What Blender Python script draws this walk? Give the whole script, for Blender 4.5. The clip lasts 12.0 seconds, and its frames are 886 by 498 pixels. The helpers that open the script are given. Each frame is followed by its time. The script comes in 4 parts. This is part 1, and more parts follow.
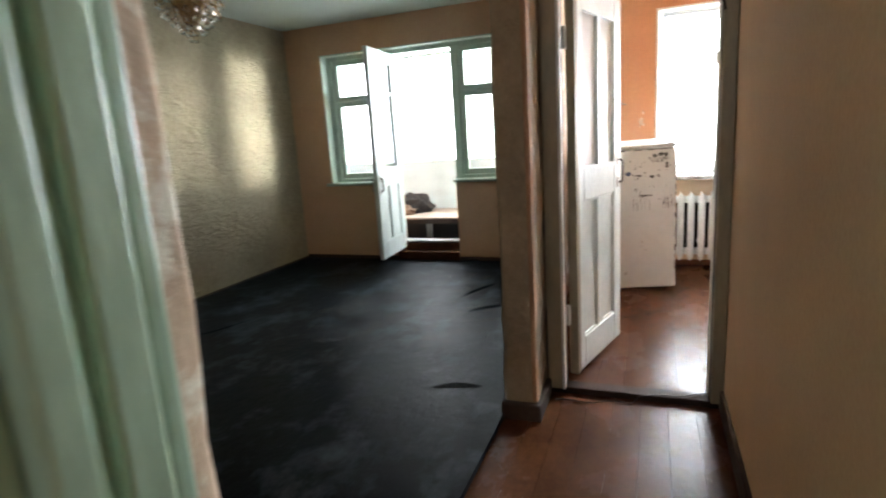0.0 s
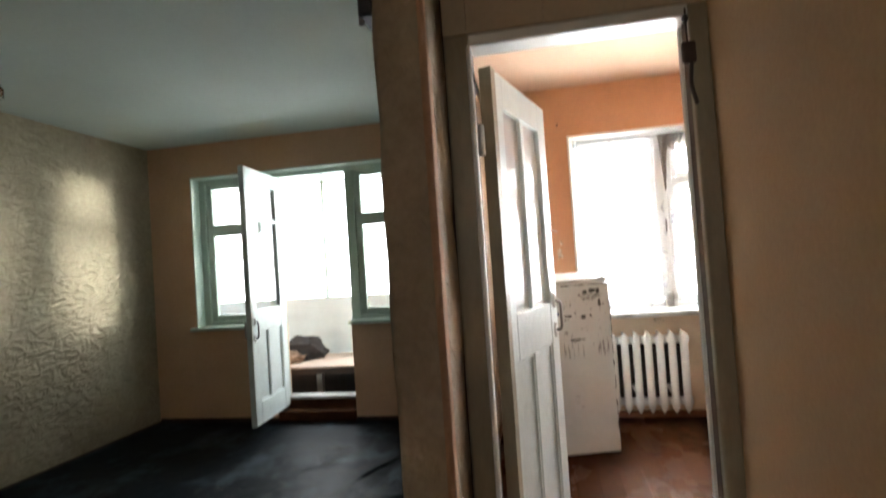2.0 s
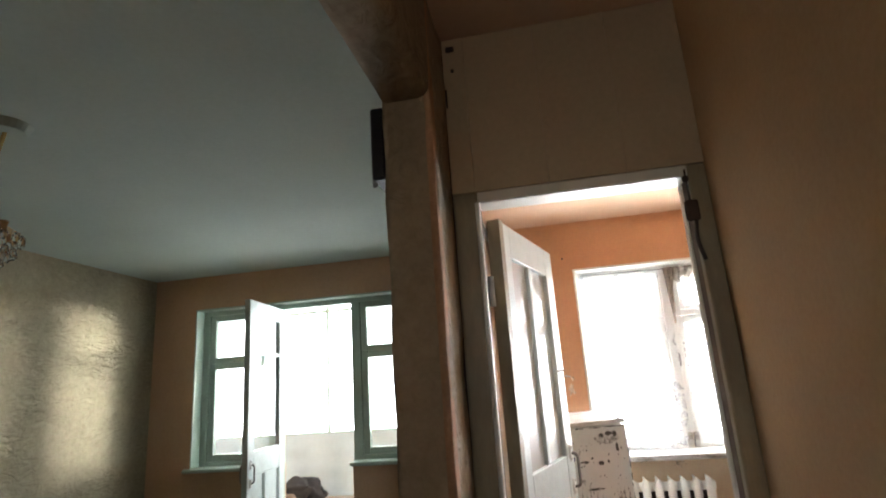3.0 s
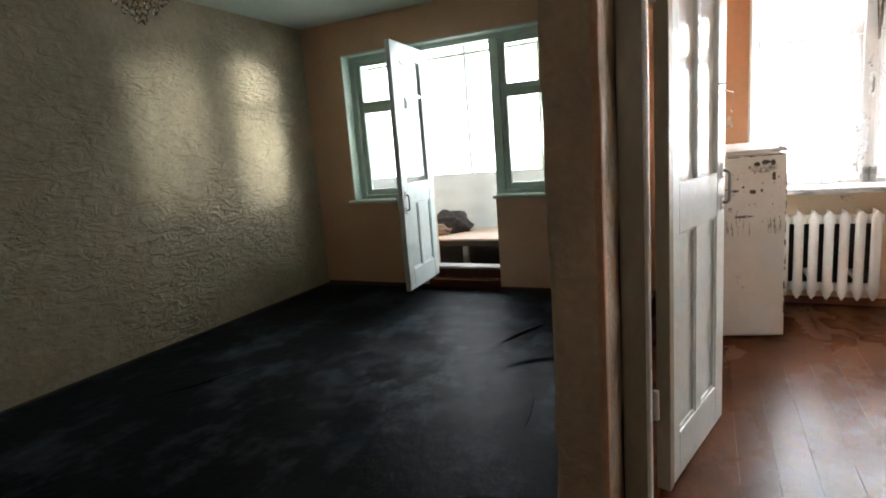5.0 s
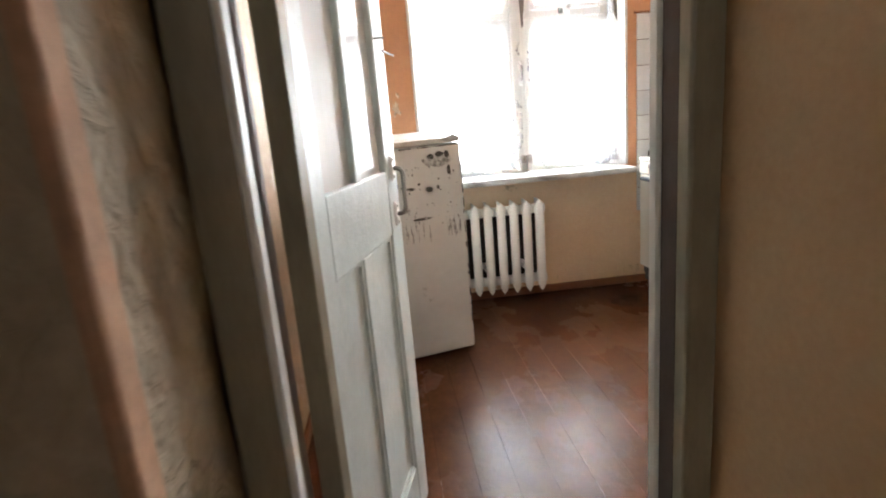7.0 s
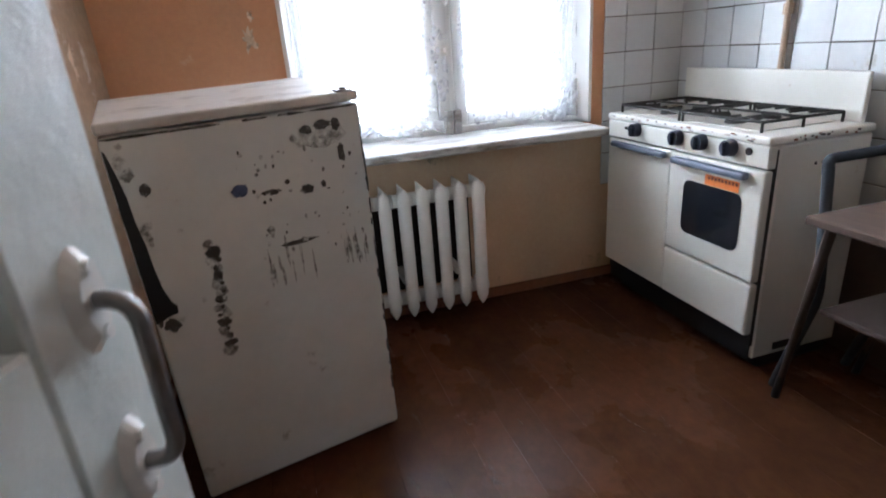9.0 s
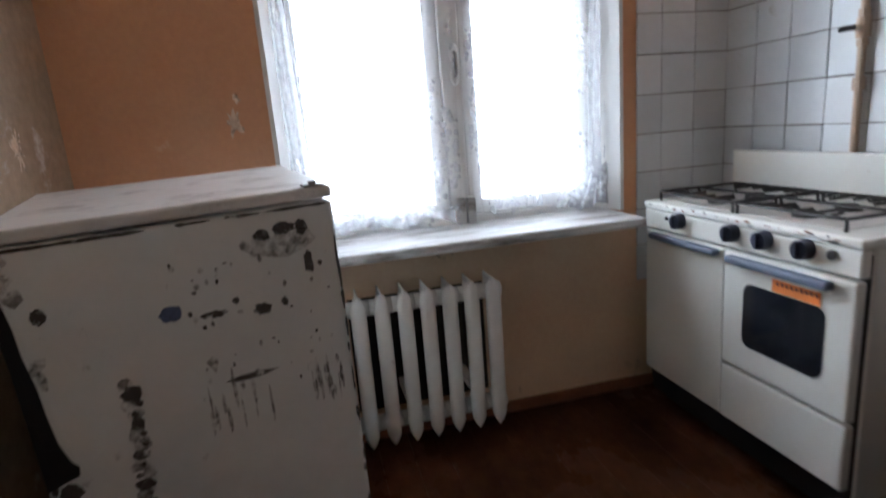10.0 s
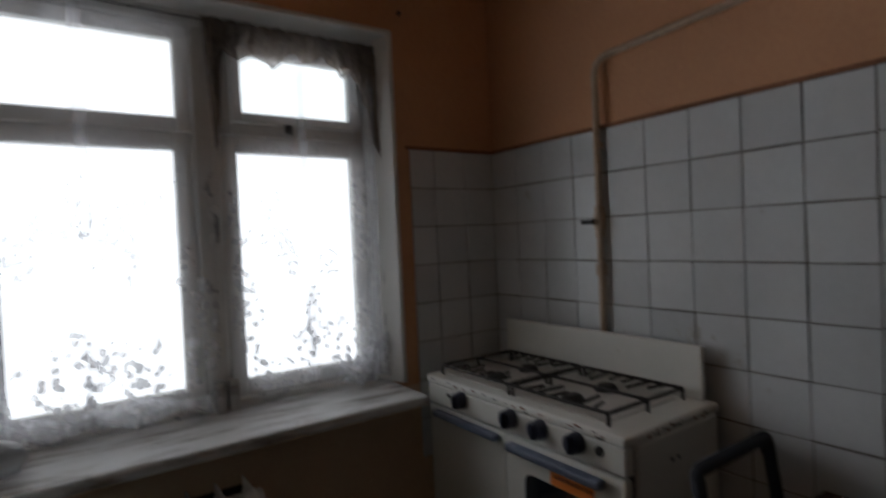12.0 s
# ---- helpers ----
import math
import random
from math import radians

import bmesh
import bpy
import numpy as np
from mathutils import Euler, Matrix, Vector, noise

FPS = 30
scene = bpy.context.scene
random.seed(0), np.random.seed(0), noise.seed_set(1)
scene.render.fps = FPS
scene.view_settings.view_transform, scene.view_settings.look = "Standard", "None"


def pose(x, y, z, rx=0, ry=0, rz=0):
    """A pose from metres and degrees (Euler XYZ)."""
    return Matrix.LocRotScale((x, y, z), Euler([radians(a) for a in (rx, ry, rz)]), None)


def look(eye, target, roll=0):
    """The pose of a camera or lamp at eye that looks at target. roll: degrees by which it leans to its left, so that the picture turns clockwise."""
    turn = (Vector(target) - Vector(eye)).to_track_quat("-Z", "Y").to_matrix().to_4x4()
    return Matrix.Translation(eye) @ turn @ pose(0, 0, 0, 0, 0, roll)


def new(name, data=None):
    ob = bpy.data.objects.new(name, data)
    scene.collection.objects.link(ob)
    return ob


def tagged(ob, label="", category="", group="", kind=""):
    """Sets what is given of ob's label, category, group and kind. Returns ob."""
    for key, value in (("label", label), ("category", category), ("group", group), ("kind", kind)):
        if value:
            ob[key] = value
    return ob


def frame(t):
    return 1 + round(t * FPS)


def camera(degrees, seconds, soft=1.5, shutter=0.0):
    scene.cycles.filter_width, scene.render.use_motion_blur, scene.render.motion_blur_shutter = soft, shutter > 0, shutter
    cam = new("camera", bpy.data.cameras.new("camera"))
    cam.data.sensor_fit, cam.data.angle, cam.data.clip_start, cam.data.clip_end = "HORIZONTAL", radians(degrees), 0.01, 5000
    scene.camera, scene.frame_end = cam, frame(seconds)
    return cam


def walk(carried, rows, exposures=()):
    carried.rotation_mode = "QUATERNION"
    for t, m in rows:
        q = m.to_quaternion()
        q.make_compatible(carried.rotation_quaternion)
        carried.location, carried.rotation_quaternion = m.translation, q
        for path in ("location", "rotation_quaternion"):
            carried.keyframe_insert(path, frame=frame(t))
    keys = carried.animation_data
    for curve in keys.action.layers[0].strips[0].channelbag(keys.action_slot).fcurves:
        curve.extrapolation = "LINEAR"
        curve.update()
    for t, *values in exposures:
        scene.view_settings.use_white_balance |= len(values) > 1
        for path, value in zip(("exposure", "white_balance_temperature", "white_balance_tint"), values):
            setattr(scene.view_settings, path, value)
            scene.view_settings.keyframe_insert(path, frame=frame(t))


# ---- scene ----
cam = camera(78.3, 12.0, soft=1.8, shutter=0.4)
PATH = [
    (0, (0.626, 0.164, 1.258), (-0.089, 1.989, 0.86), -3.7),
    (0.5, (0.505, 0.414, 1.223), (0.076, 2.332, 0.849), -4.0),
    (0.6, (0.481, 0.438, 1.219), (0.087, 2.366, 0.863), -3.7),
    (1, (0.416, 0.661, 1.22), (0.066, 2.597, 0.861), -4.1),
    (1.5, (0.423, 0.904, 1.221), (0.021, 2.847, 0.965), -4.2),
    (2, (0.43, 1.009, 1.267), (0.056, 2.973, 1.323), -3.8),
    (2.5, (0.419, 1.026, 1.36), (0.089, 2.953, 1.784), -3.6),
    (2.7, (0.419, 1.022, 1.383), (0.091, 2.922, 1.913), -3.6),
    (4.3, (0.42, 1.002, 1.261), (-0.211, 2.896, 1.131), -4.5),
    (4.5, (0.406, 0.99, 1.257), (-0.289, 2.854, 1.049), -4.4),
    (5, (0.392, 0.999, 1.231), (-0.48, 2.765, 0.885), -4.5),
    (5.5, (0.393, 1.059, 1.203), (-0.419, 2.846, 0.818), -4.7),
    (6, (0.373, 1.275, 1.189), (-0.027, 3.2, 0.823), -5.1),
    (6.5, (0.386, 1.583, 1.194), (0.4, 3.548, 0.82), -5.7),
    (7, (0.428, 1.914, 1.192), (0.605, 3.854, 0.737), -4.8),
    (7.2, (0.443, 2.031, 1.196), (0.669, 3.95, 0.68), -4.7),
    (8.8, (0.56, 2.989, 1.198), (1.054, 4.786, 0.472), -4.1),
    (9, (0.575, 3.046, 1.213), (1.079, 4.85, 0.515), -4.4),
    (9.5, (0.633, 3.186, 1.228), (1.172, 5.006, 0.598), -5.0),
    (10, (0.748, 3.372, 1.22), (1.194, 5.272, 0.783), -4.6),
    (10.5, (0.819, 3.478, 1.351), (1.186, 5.444, 1.309), -3.4),
    (11, (0.784, 3.534, 1.37), (1.293, 5.435, 1.727), -1.9),
    (11.5, (0.824, 3.527, 1.404), (1.633, 5.335, 1.679), -2.3),
    (12, (0.927, 3.532, 1.39), (2.066, 5.175, 1.347), -2.6),
]
EXPOSURES = [(0, 1.12, 6300, 10), (1.5, 0.9, 6350, 10), (2.5, 0.62, 6450, 10), (4.5, 0.75, 6400, 10), (5.5, 0.45, 6300, 10), (6.5, 0.75, 6400, 10),
             (7.2, 0.60, 6200, 8), (9.0, -0.5, 5600, 11), (10.0, -1.05, 5600, 11), (10.5, -1.85, 6100, 11), (11.0, -2.2, 6400, 15), (11.5, -2.4, 6350, 14), (12, -3.5, 6300, 13)]
walk(cam, [(t, look(eye, target, roll)) for t, eye, target, roll in PATH], EXPOSURES)

# ---- light ----
world = bpy.data.worlds.new("world")
scene.world = world
world.use_nodes = True
wnt = world.node_tree
sky = wnt.nodes.new("ShaderNodeTexSky")
sky.sky_type, sky.sun_disc = "NISHITA", False
sky.sun_elevation, sky.sun_rotation = radians(48), radians(200)
wnt.links.new(sky.outputs[0], wnt.nodes["Background"].inputs[0])
wnt.nodes["Background"].inputs[1].default_value = 0.12

sun_data = bpy.data.lights.new("sun", "SUN")
sun_data.energy, sun_data.angle, sun_data.color = 2.5, radians(0.5), (1.0, 0.95, 0.88)
sun = new("sun", sun_data)
sun.matrix_world = pose(0, -5, 12, 42, 0, 20)


def area(name, x, y, z, w, h, power, colour):
    d = bpy.data.lights.new(name, "AREA")
    d.shape, d.size, d.size_y, d.energy, d.color = "RECTANGLE", w, h, power, colour
    ob = new(name, d)
    ob.matrix_world = look((x, y, z), (x, y - 1, z))
    return ob


KITCHEN_SKY, BALCONY_SKY, FACADE_GLOW, HALL_FILL = 255, 17, 17, 2.6
area("window_skylight", 1.337, 5.80, 1.52, 1.5, 1.5, KITCHEN_SKY, (0.96, 0.98, 1.0)).data.spread = radians(142)
area("balcony_skylight", -0.48, 7.06, 1.68, 1.4, 1.5, BALCONY_SKY, (0.95, 0.98, 1.0))
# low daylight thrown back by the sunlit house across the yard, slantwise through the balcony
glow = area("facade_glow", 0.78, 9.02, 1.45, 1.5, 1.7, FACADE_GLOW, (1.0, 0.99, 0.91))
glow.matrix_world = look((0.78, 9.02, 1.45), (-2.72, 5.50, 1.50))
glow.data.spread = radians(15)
# added fill lamp behind the walker; the bright casing suggests light from there
hall_fill = area("entrance_daylight", 0.47, -1.26, 1.93, 0.62, 0.7, HALL_FILL, (1.0, 0.97, 0.92))
hall_fill.matrix_world = look((0.47, -1.26, 1.93), (0.47, 0, 2.55))


# ---- materials ----
def mat(name, colour, rough=0.6, vary=0.12, scale=3.0, grain=40.0, bump=0.15, depth=0.004, stain=None, stain_amount=0.0,
        stain_scale=2.0, metal=0.0, stretch=(1, 1, 1), rough_vary=0.12, coat=0.0, island=0.0, stain_edge=0.08, spec=0.5):
    m = bpy.data.materials.new(name)
    m.use_nodes = True
    nt = m.node_tree
    b = nt.nodes["Principled BSDF"]

    def node(kind, **sets):
        n = nt.nodes.new(kind)
        for key, value in sets.items():
            n.inputs[key.replace("_", " ")].default_value = value
        return n

    tc = node("ShaderNodeTexCoord")
    mp = node("ShaderNodeMapping")
    mp.inputs["Scale"].default_value = stretch
    geo = node("ShaderNodeNewGeometry")
    nt.links.new(geo.outputs["Position"], mp.inputs["Vector"])
    big = node("ShaderNodeTexNoise", Scale=scale, Detail=6.0, Roughness=0.6)
    small = node("ShaderNodeTexNoise", Scale=grain, Detail=5.0, Roughness=0.65)
    for n in (big, small):
        nt.links.new(mp.outputs[0], n.inputs["Vector"])
    dark = tuple(c * (1 - 2 * vary) for c in colour) + (1,)
    light = tuple(min(1, c * (1 + vary)) for c in colour) + (1,)
    ramp = node("ShaderNodeValToRGB")
    ramp.color_ramp.elements[0].position, ramp.color_ramp.elements[0].color = 0.25, dark
    ramp.color_ramp.elements[1].position, ramp.color_ramp.elements[1].color = 0.75, light
    nt.links.new(big.outputs["Fac"], ramp.inputs[0])
    mix = nt.nodes.new("ShaderNodeMixRGB")
    mix.blend_type = "OVERLAY"
    mix.inputs[0].default_value = min(1.0, vary * 2.2)
    nt.links.new(ramp.outputs[0], mix.inputs[1])
    nt.links.new(small.outputs["Fac"], mix.inputs[2])
    colour_out = mix.outputs[0]
    if island:
        info = node("ShaderNodeObjectInfo")
        hsv = node("ShaderNodeHueSaturation")
        mr = node("ShaderNodeMapRange")
        mr.inputs["To Min"].default_value, mr.inputs["To Max"].default_value = 1 - island, 1 + island
        nt.links.new(info.outputs["Random"], mr.inputs["Value"])
        nt.links.new(mr.outputs[0], hsv.inputs["Value"])
        nt.links.new(colour_out, hsv.inputs["Color"])
        colour_out = hsv.outputs[0]
    if stain:
        sn = node("ShaderNodeTexNoise", Scale=stain_scale, Detail=8.0, Roughness=0.68)
        nt.links.new(mp.outputs[0], sn.inputs["Vector"])
        sr = node("ShaderNodeValToRGB")
        sr.color_ramp.elements[0].position = 0.68 - 0.3 * stain_amount
        sr.color_ramp.elements[1].position = 0.68 - 0.3 * stain_amount + stain_edge
        nt.links.new(sn.outputs["Fac"], sr.inputs[0])
        sm = nt.nodes.new("ShaderNodeMixRGB")
        nt.links.new(sr.outputs[0], sm.inputs[0])
        nt.links.new(colour_out, sm.inputs[1])
        sm.inputs[2].default_value = (*stain, 1)
        colour_out = sm.outputs[0]
    nt.links.new(colour_out, b.inputs["Base Color"])
    rr = node("ShaderNodeMapRange")
    rr.inputs["To Min"].default_value, rr.inputs["To Max"].default_value = max(0.03, rough - rough_vary), min(1, rough + rough_vary)
    nt.links.new(big.outputs["Fac"], rr.inputs["Value"])
    nt.links.new(rr.outputs[0], b.inputs["Roughness"])
    b.inputs["Metallic"].default_value = metal
    b.inputs["Specular IOR Level"].default_value = spec
    b.inputs["Coat Weight"].default_value = coat
    b.inputs["Coat Roughness"].default_value = 0.15
    if bump:
        add = node("ShaderNodeMath")
        add.operation = "ADD"
        nt.links.new(big.outputs["Fac"], add.inputs[0])
        nt.links.new(small.outputs["Fac"], add.inputs[1])
        bp = node("ShaderNodeBump", Strength=bump, Distance=depth)
        nt.links.new(add.outputs[0], bp.inputs["Height"])
        nt.links.new(bp.outputs[0], b.inputs["Normal"])
    return m


def relief_mat(name, colour, vein_scale, depth, rough=0.55, stretch=(1, 1, 1)):
    """Thick brushed relief plaster with crossing ridges."""
    m = mat(name, colour, rough, 0.14, 1.6, 30, 0)
    nt = m.node_tree
    geo = nt.nodes.new("ShaderNodeNewGeometry")
    mp = nt.nodes.new("ShaderNodeMapping")
    mp.inputs["Scale"].default_value = stretch
    nt.links.new(geo.outputs["Position"], mp.inputs["Vector"])
    warp = nt.nodes.new("ShaderNodeTexNoise")
    warp.inputs["Scale"].default_value, warp.inputs["Detail"].default_value = vein_scale * 0.5, 3
    nt.links.new(mp.outputs[0], warp.inputs["Vector"])
    mix = nt.nodes.new("ShaderNodeMixRGB")
    mix.inputs[0].default_value = 0.16
    nt.links.new(mp.outputs[0], mix.inputs[1])
    nt.links.new(warp.outputs["Color"], mix.inputs[2])
    n1 = nt.nodes.new("ShaderNodeTexNoise")
    n1.inputs["Scale"].default_value, n1.inputs["Detail"].default_value, n1.inputs["Roughness"].default_value = vein_scale, 5, 0.5
    n1.inputs["Distortion"].default_value = 1.2
    nt.links.new(mix.outputs[0], n1.inputs["Vector"])
    bp = nt.nodes.new("ShaderNodeBump")
    bp.inputs["Strength"].default_value, bp.inputs["Distance"].default_value = 0.6, depth
    nt.links.new(n1.outputs["Fac"], bp.inputs["Height"])
    nt.links.new(bp.outputs[0], nt.nodes["Principled BSDF"].inputs["Normal"])
    return m


ORANGE = mat("orange_distemper", (0.62, 0.332, 0.18), 0.8, 0.07, 1.3, 60, 0.25, 0.003, (0.74, 0.55, 0.40), 0.12, 1.7)
HALL_PAINT = mat("hall_tan_paint", (0.64, 0.43, 0.245), 0.7, 0.08, 1.1, 70, 0.35, 0.003)
PEACH = mat("peach_distemper", (0.62, 0.40, 0.26), 0.8, 0.08, 1.2, 60, 0.25, 0.003)
RELIEF = relief_mat("grey_relief_plaster", (0.42, 0.365, 0.255), 12, 0.075, 0.7, (1, 0.8, 1.7))
PILLAR = relief_mat("pillar_relief_plaster", (0.365, 0.30, 0.215), 13, 0.03, 0.8)
for plaster in (RELIEF, PILLAR):
    plaster.node_tree.nodes["Principled BSDF"].inputs["Specular IOR Level"].default_value = 0.15
STUB = mat("crumbling_edge_paint", (0.60, 0.46, 0.33), 0.85, 0.12, 4, 40, 0.6, 0.005, (0.72, 0.69, 0.58), 0.42, 9, spec=0.2)
STRIP = mat("faded_peach_edge_paint", (0.46, 0.28, 0.175), 0.85, 0.12, 3, 40, 0.4, 0.003, spec=0.15)
# near-black brown: paints shade under the table and soaks up kitchen bounce
SHADE_BROWN = mat("shade_and_bounce_cut_brown", (0.07, 0.042, 0.028), 0.5, 0.1, 1.5, 40, 0.2)
PAINTED_GLASS = mat("white_painted_glass", (0.76, 0.77, 0.74), 0.16, 0.06, 2.5, 30, 0.25, 0.002, stretch=(1, 1, 0.2))
AMBER = mat("amber_glass_beads", (0.30, 0.17, 0.07), 0.12, 0.2, 20, 60, 0.0)
OLD_WALL = mat("peeling_wall", (0.40, 0.29, 0.19), 0.75, 0.16, 1.5, 30, 0.3, 0.004, (0.68, 0.64, 0.58), 0.36, 2.6)
CEILING = mat("whitewashed_ceiling", (0.54, 0.62, 0.56), 0.85, 0.05, 0.9, 50, 0.2, 0.003)
KITCHEN_CEILING = mat("kitchen_ceiling_wash", (0.62, 0.43, 0.29), 0.85, 0.05, 0.9, 50, 0.2, 0.003)
HALL_CEILING = mat("hall_ceiling_paint", (0.60, 0.44, 0.33), 0.8, 0.05, 0.9, 50, 0.2, 0.003)
CASING_GREEN = mat("green_casing_gloss", (0.37, 0.53, 0.41), 0.33, 0.12, 2.5, 40, 0.4, 0.003, (0.60, 0.62, 0.52), 0.22, 4, stretch=(1, 1, 0.3), stain_edge=0.25)
# beige paint, paled further to stand in for light bounced off the room
UNDER_SILL = mat("dirty_beige_paled_for_bounce", (0.74, 0.55, 0.37), 0.8, 0.07, 1.6, 60, 0.3, 0.003, (0.40, 0.31, 0.22), 0.16, 3.0, stain_edge=0.3)
RADIATOR_SHADE = mat("radiator_gap_shade", (0.035, 0.028, 0.022), 0.9, 0.2, 6, 50, 0.3)
GREEN = mat("pale_green_gloss_paint", (0.50, 0.61, 0.53), 0.35, 0.08, 2.5, 60, 0.2, 0.002, (0.5, 0.42, 0.3), 0.05, 5)
WHITE = mat("old_white_gloss_paint", (0.78, 0.79, 0.76), 0.32, 0.05, 2.5, 55, 0.22, 0.002, (0.45, 0.36, 0.25), 0.03, 6)
DOOR_PAINT = mat("cool_white_door_paint", (0.69, 0.765, 0.745), 0.34, 0.08, 3.5, 28, 0.5, 0.004, (0.50, 0.52, 0.47), 0.10, 7, stain_edge=0.2)
PLASTER = mat("white_reveal_plaster", (0.80, 0.80, 0.77), 0.7, 0.05, 2.0, 45, 0.3, 0.003, (0.45, 0.43, 0.40), 0.06, 4)
SILL = mat("worn_white_sill", (0.64, 0.64, 0.625), 0.5, 0.12, 3, 35, 0.5, 0.003, (0.17, 0.145, 0.12), 0.70, 11, stretch=(0.22, 1, 1), stain_edge=0.14)
FRAME_GREEN = mat("grey_green_casing_paint", (0.31, 0.275, 0.19), 0.38, 0.12, 2.5, 45, 0.35, 0.003, (0.10, 0.085, 0.06), 0.12, 5, stretch=(1, 1, 0.3), stain_edge=0.3)
PANEL = mat("overdoor_panel_paint", (0.47, 0.385, 0.265), 0.5, 0.07, 1.5, 50, 0.2, 0.002)
RED_FLOOR = mat("red_brown_floor_paint", (0.082, 0.033, 0.0155), 0.27, 0.28, 2.2, 22, 0.9, 0.003, (0.026, 0.013, 0.009), 0.50, 2.2,
                stretch=(1, 0.75, 1), island=0.10, rough_vary=0.12, stain_edge=0.5, spec=0.045)
LINO = mat("dark_worn_linoleum", (0.008, 0.0105, 0.0125), 0.42, 0.35, 1.6, 14, 0.7, 0.006, (0.12, 0.155, 0.185), 0.60, 2.4, rough_vary=0.15, stain_edge=0.42, stretch=(1.1, 0.8, 1), spec=0.025)
WORN_SILL = mat("worn_threshold_wood", (0.035, 0.022, 0.016), 0.8, 0.25, 5, 30, 0.6, 0.004, (0.16, 0.10, 0.07), 0.18, 9, stretch=(0.3, 1, 1), spec=0.1)
DARK_WOOD = mat("dark_wood", (0.05, 0.03, 0.02), 0.6, 0.2, 3, 30, 0.3)
BLACK = mat("black_plastic_and_shade", (0.012, 0.012, 0.014), 0.4, 0.1, 4, 60, 0.1)
TILE = mat("white_glazed_tile", (0.66, 0.69, 0.70), 0.22, 0.05, 3, 40, 0.12, 0.001, (0.46, 0.45, 0.41), 0.14, 5, island=0.08)
GROUT = mat("dirty_grout", (0.16, 0.14, 0.12), 0.9, 0.2, 6, 60, 0.3)
RUST_EDGE = mat("brown_trim_line", (0.22, 0.09, 0.04), 0.7, 0.15, 6, 50, 0.3)
ENAMEL = mat("cream_enamel", (0.76, 0.76, 0.70), 0.22, 0.04, 2, 40, 0.06, 0.001, (0.42, 0.30, 0.18), 0.04, 9)
FRIDGE_WHITE = mat("aged_fridge_enamel", (0.74, 0.76, 0.73), 0.34, 0.07, 2, 30, 0.1, 0.001, (0.34, 0.33, 0.29), 0.18, 6)
FRIDGE_TOP = mat("stained_fridge_top", (0.70, 0.69, 0.66), 0.4, 0.08, 3, 30, 0.1, 0.001, (0.24, 0.22, 0.20), 0.58, 6, stain_edge=0.2)
BLUE_SPOT = mat("blue_transfer", (0.10, 0.13, 0.24), 0.5, 0.3, 20, 60, 0.1)
SLATE_PLASTIC = mat("slate_blue_plastic", (0.10, 0.12, 0.17), 0.4, 0.1, 4, 60, 0.1)
KNOB = mat("dark_blue_knob", (0.02, 0.024, 0.045), 0.35, 0.1, 6, 60, 0.05)
IRON = mat("sooty_cast_iron", (0.022, 0.018, 0.016), 0.6, 0.3, 9, 60, 0.3)
HOB = mat("burnt_hob_enamel", (0.55, 0.52, 0.47), 0.35, 0.1, 4, 30, 0.1, 0.001, (0.16, 0.11, 0.08), 0.3, 8)
OVEN_GLASS = mat("dark_oven_glass", (0.012, 0.014, 0.018), 0.08, 0.1, 3, 50, 0.0)
STICKER = mat("orange_sticker", (0.75, 0.22, 0.04), 0.5, 0.1, 12, 60, 0.05)
INK = mat("sticker_ink", (0.15, 0.04, 0.02), 0.6, 0.1, 12, 60, 0.0)
PIPE = mat("painted_gas_pipe", (0.50, 0.38, 0.27), 0.45, 0.12, 6, 40, 0.25, 0.002, (0.25, 0.12, 0.06), 0.15, 9)
STEEL = mat("worn_steel", (0.26, 0.25, 0.24), 0.35, 0.15, 10, 60, 0.1, metal=0.9)
TABLE_WOOD = mat("worn_table_board", (0.10, 0.066, 0.048), 0.8, 0.2, 2, 25, 0.3, 0.002, (0.26, 0.23, 0.20), 0.15, 4, stretch=(1, 0.2, 1), spec=0.25)
TUBE = mat("blue_grey_tube_paint", (0.026, 0.032, 0.042), 0.65, 0.1, 6, 50, 0.15, spec=0.3)
LEG_WOOD = mat("brown_leg_paint", (0.05, 0.033, 0.025), 0.5, 0.15, 6, 40, 0.2)
PLY = mat("bed_plywood", (0.55, 0.42, 0.34), 0.6, 0.12, 2, 30, 0.2, 0.002, stretch=(0.25, 1, 1))
CLOTH_DARK = mat("dark_cloth", (0.045, 0.04, 0.042), 0.9, 0.3, 8, 80, 0.4)
CLOTH_TAN = mat("tan_cloth", (0.30, 0.20, 0.14), 0.9, 0.2, 8, 80, 0.4)
SHEETING = mat("white_sheeting", (0.66, 0.74, 0.79), 0.5, 0.05, 3, 30, 0.3, 0.004)
CABLE = mat("black_cable", (0.03, 0.02, 0.018), 0.5, 0.1, 6, 60, 0.1)
BRASS = mat("gilt_metal", (0.55, 0.38, 0.16), 0.3, 0.1, 8, 60, 0.05, metal=1.0)
RADIATOR = mat("radiator_enamel_paint", (0.82, 0.81, 0.77), 0.4, 0.06, 4, 40, 0.3, 0.003, (0.42, 0.30, 0.20), 0.06, 9)


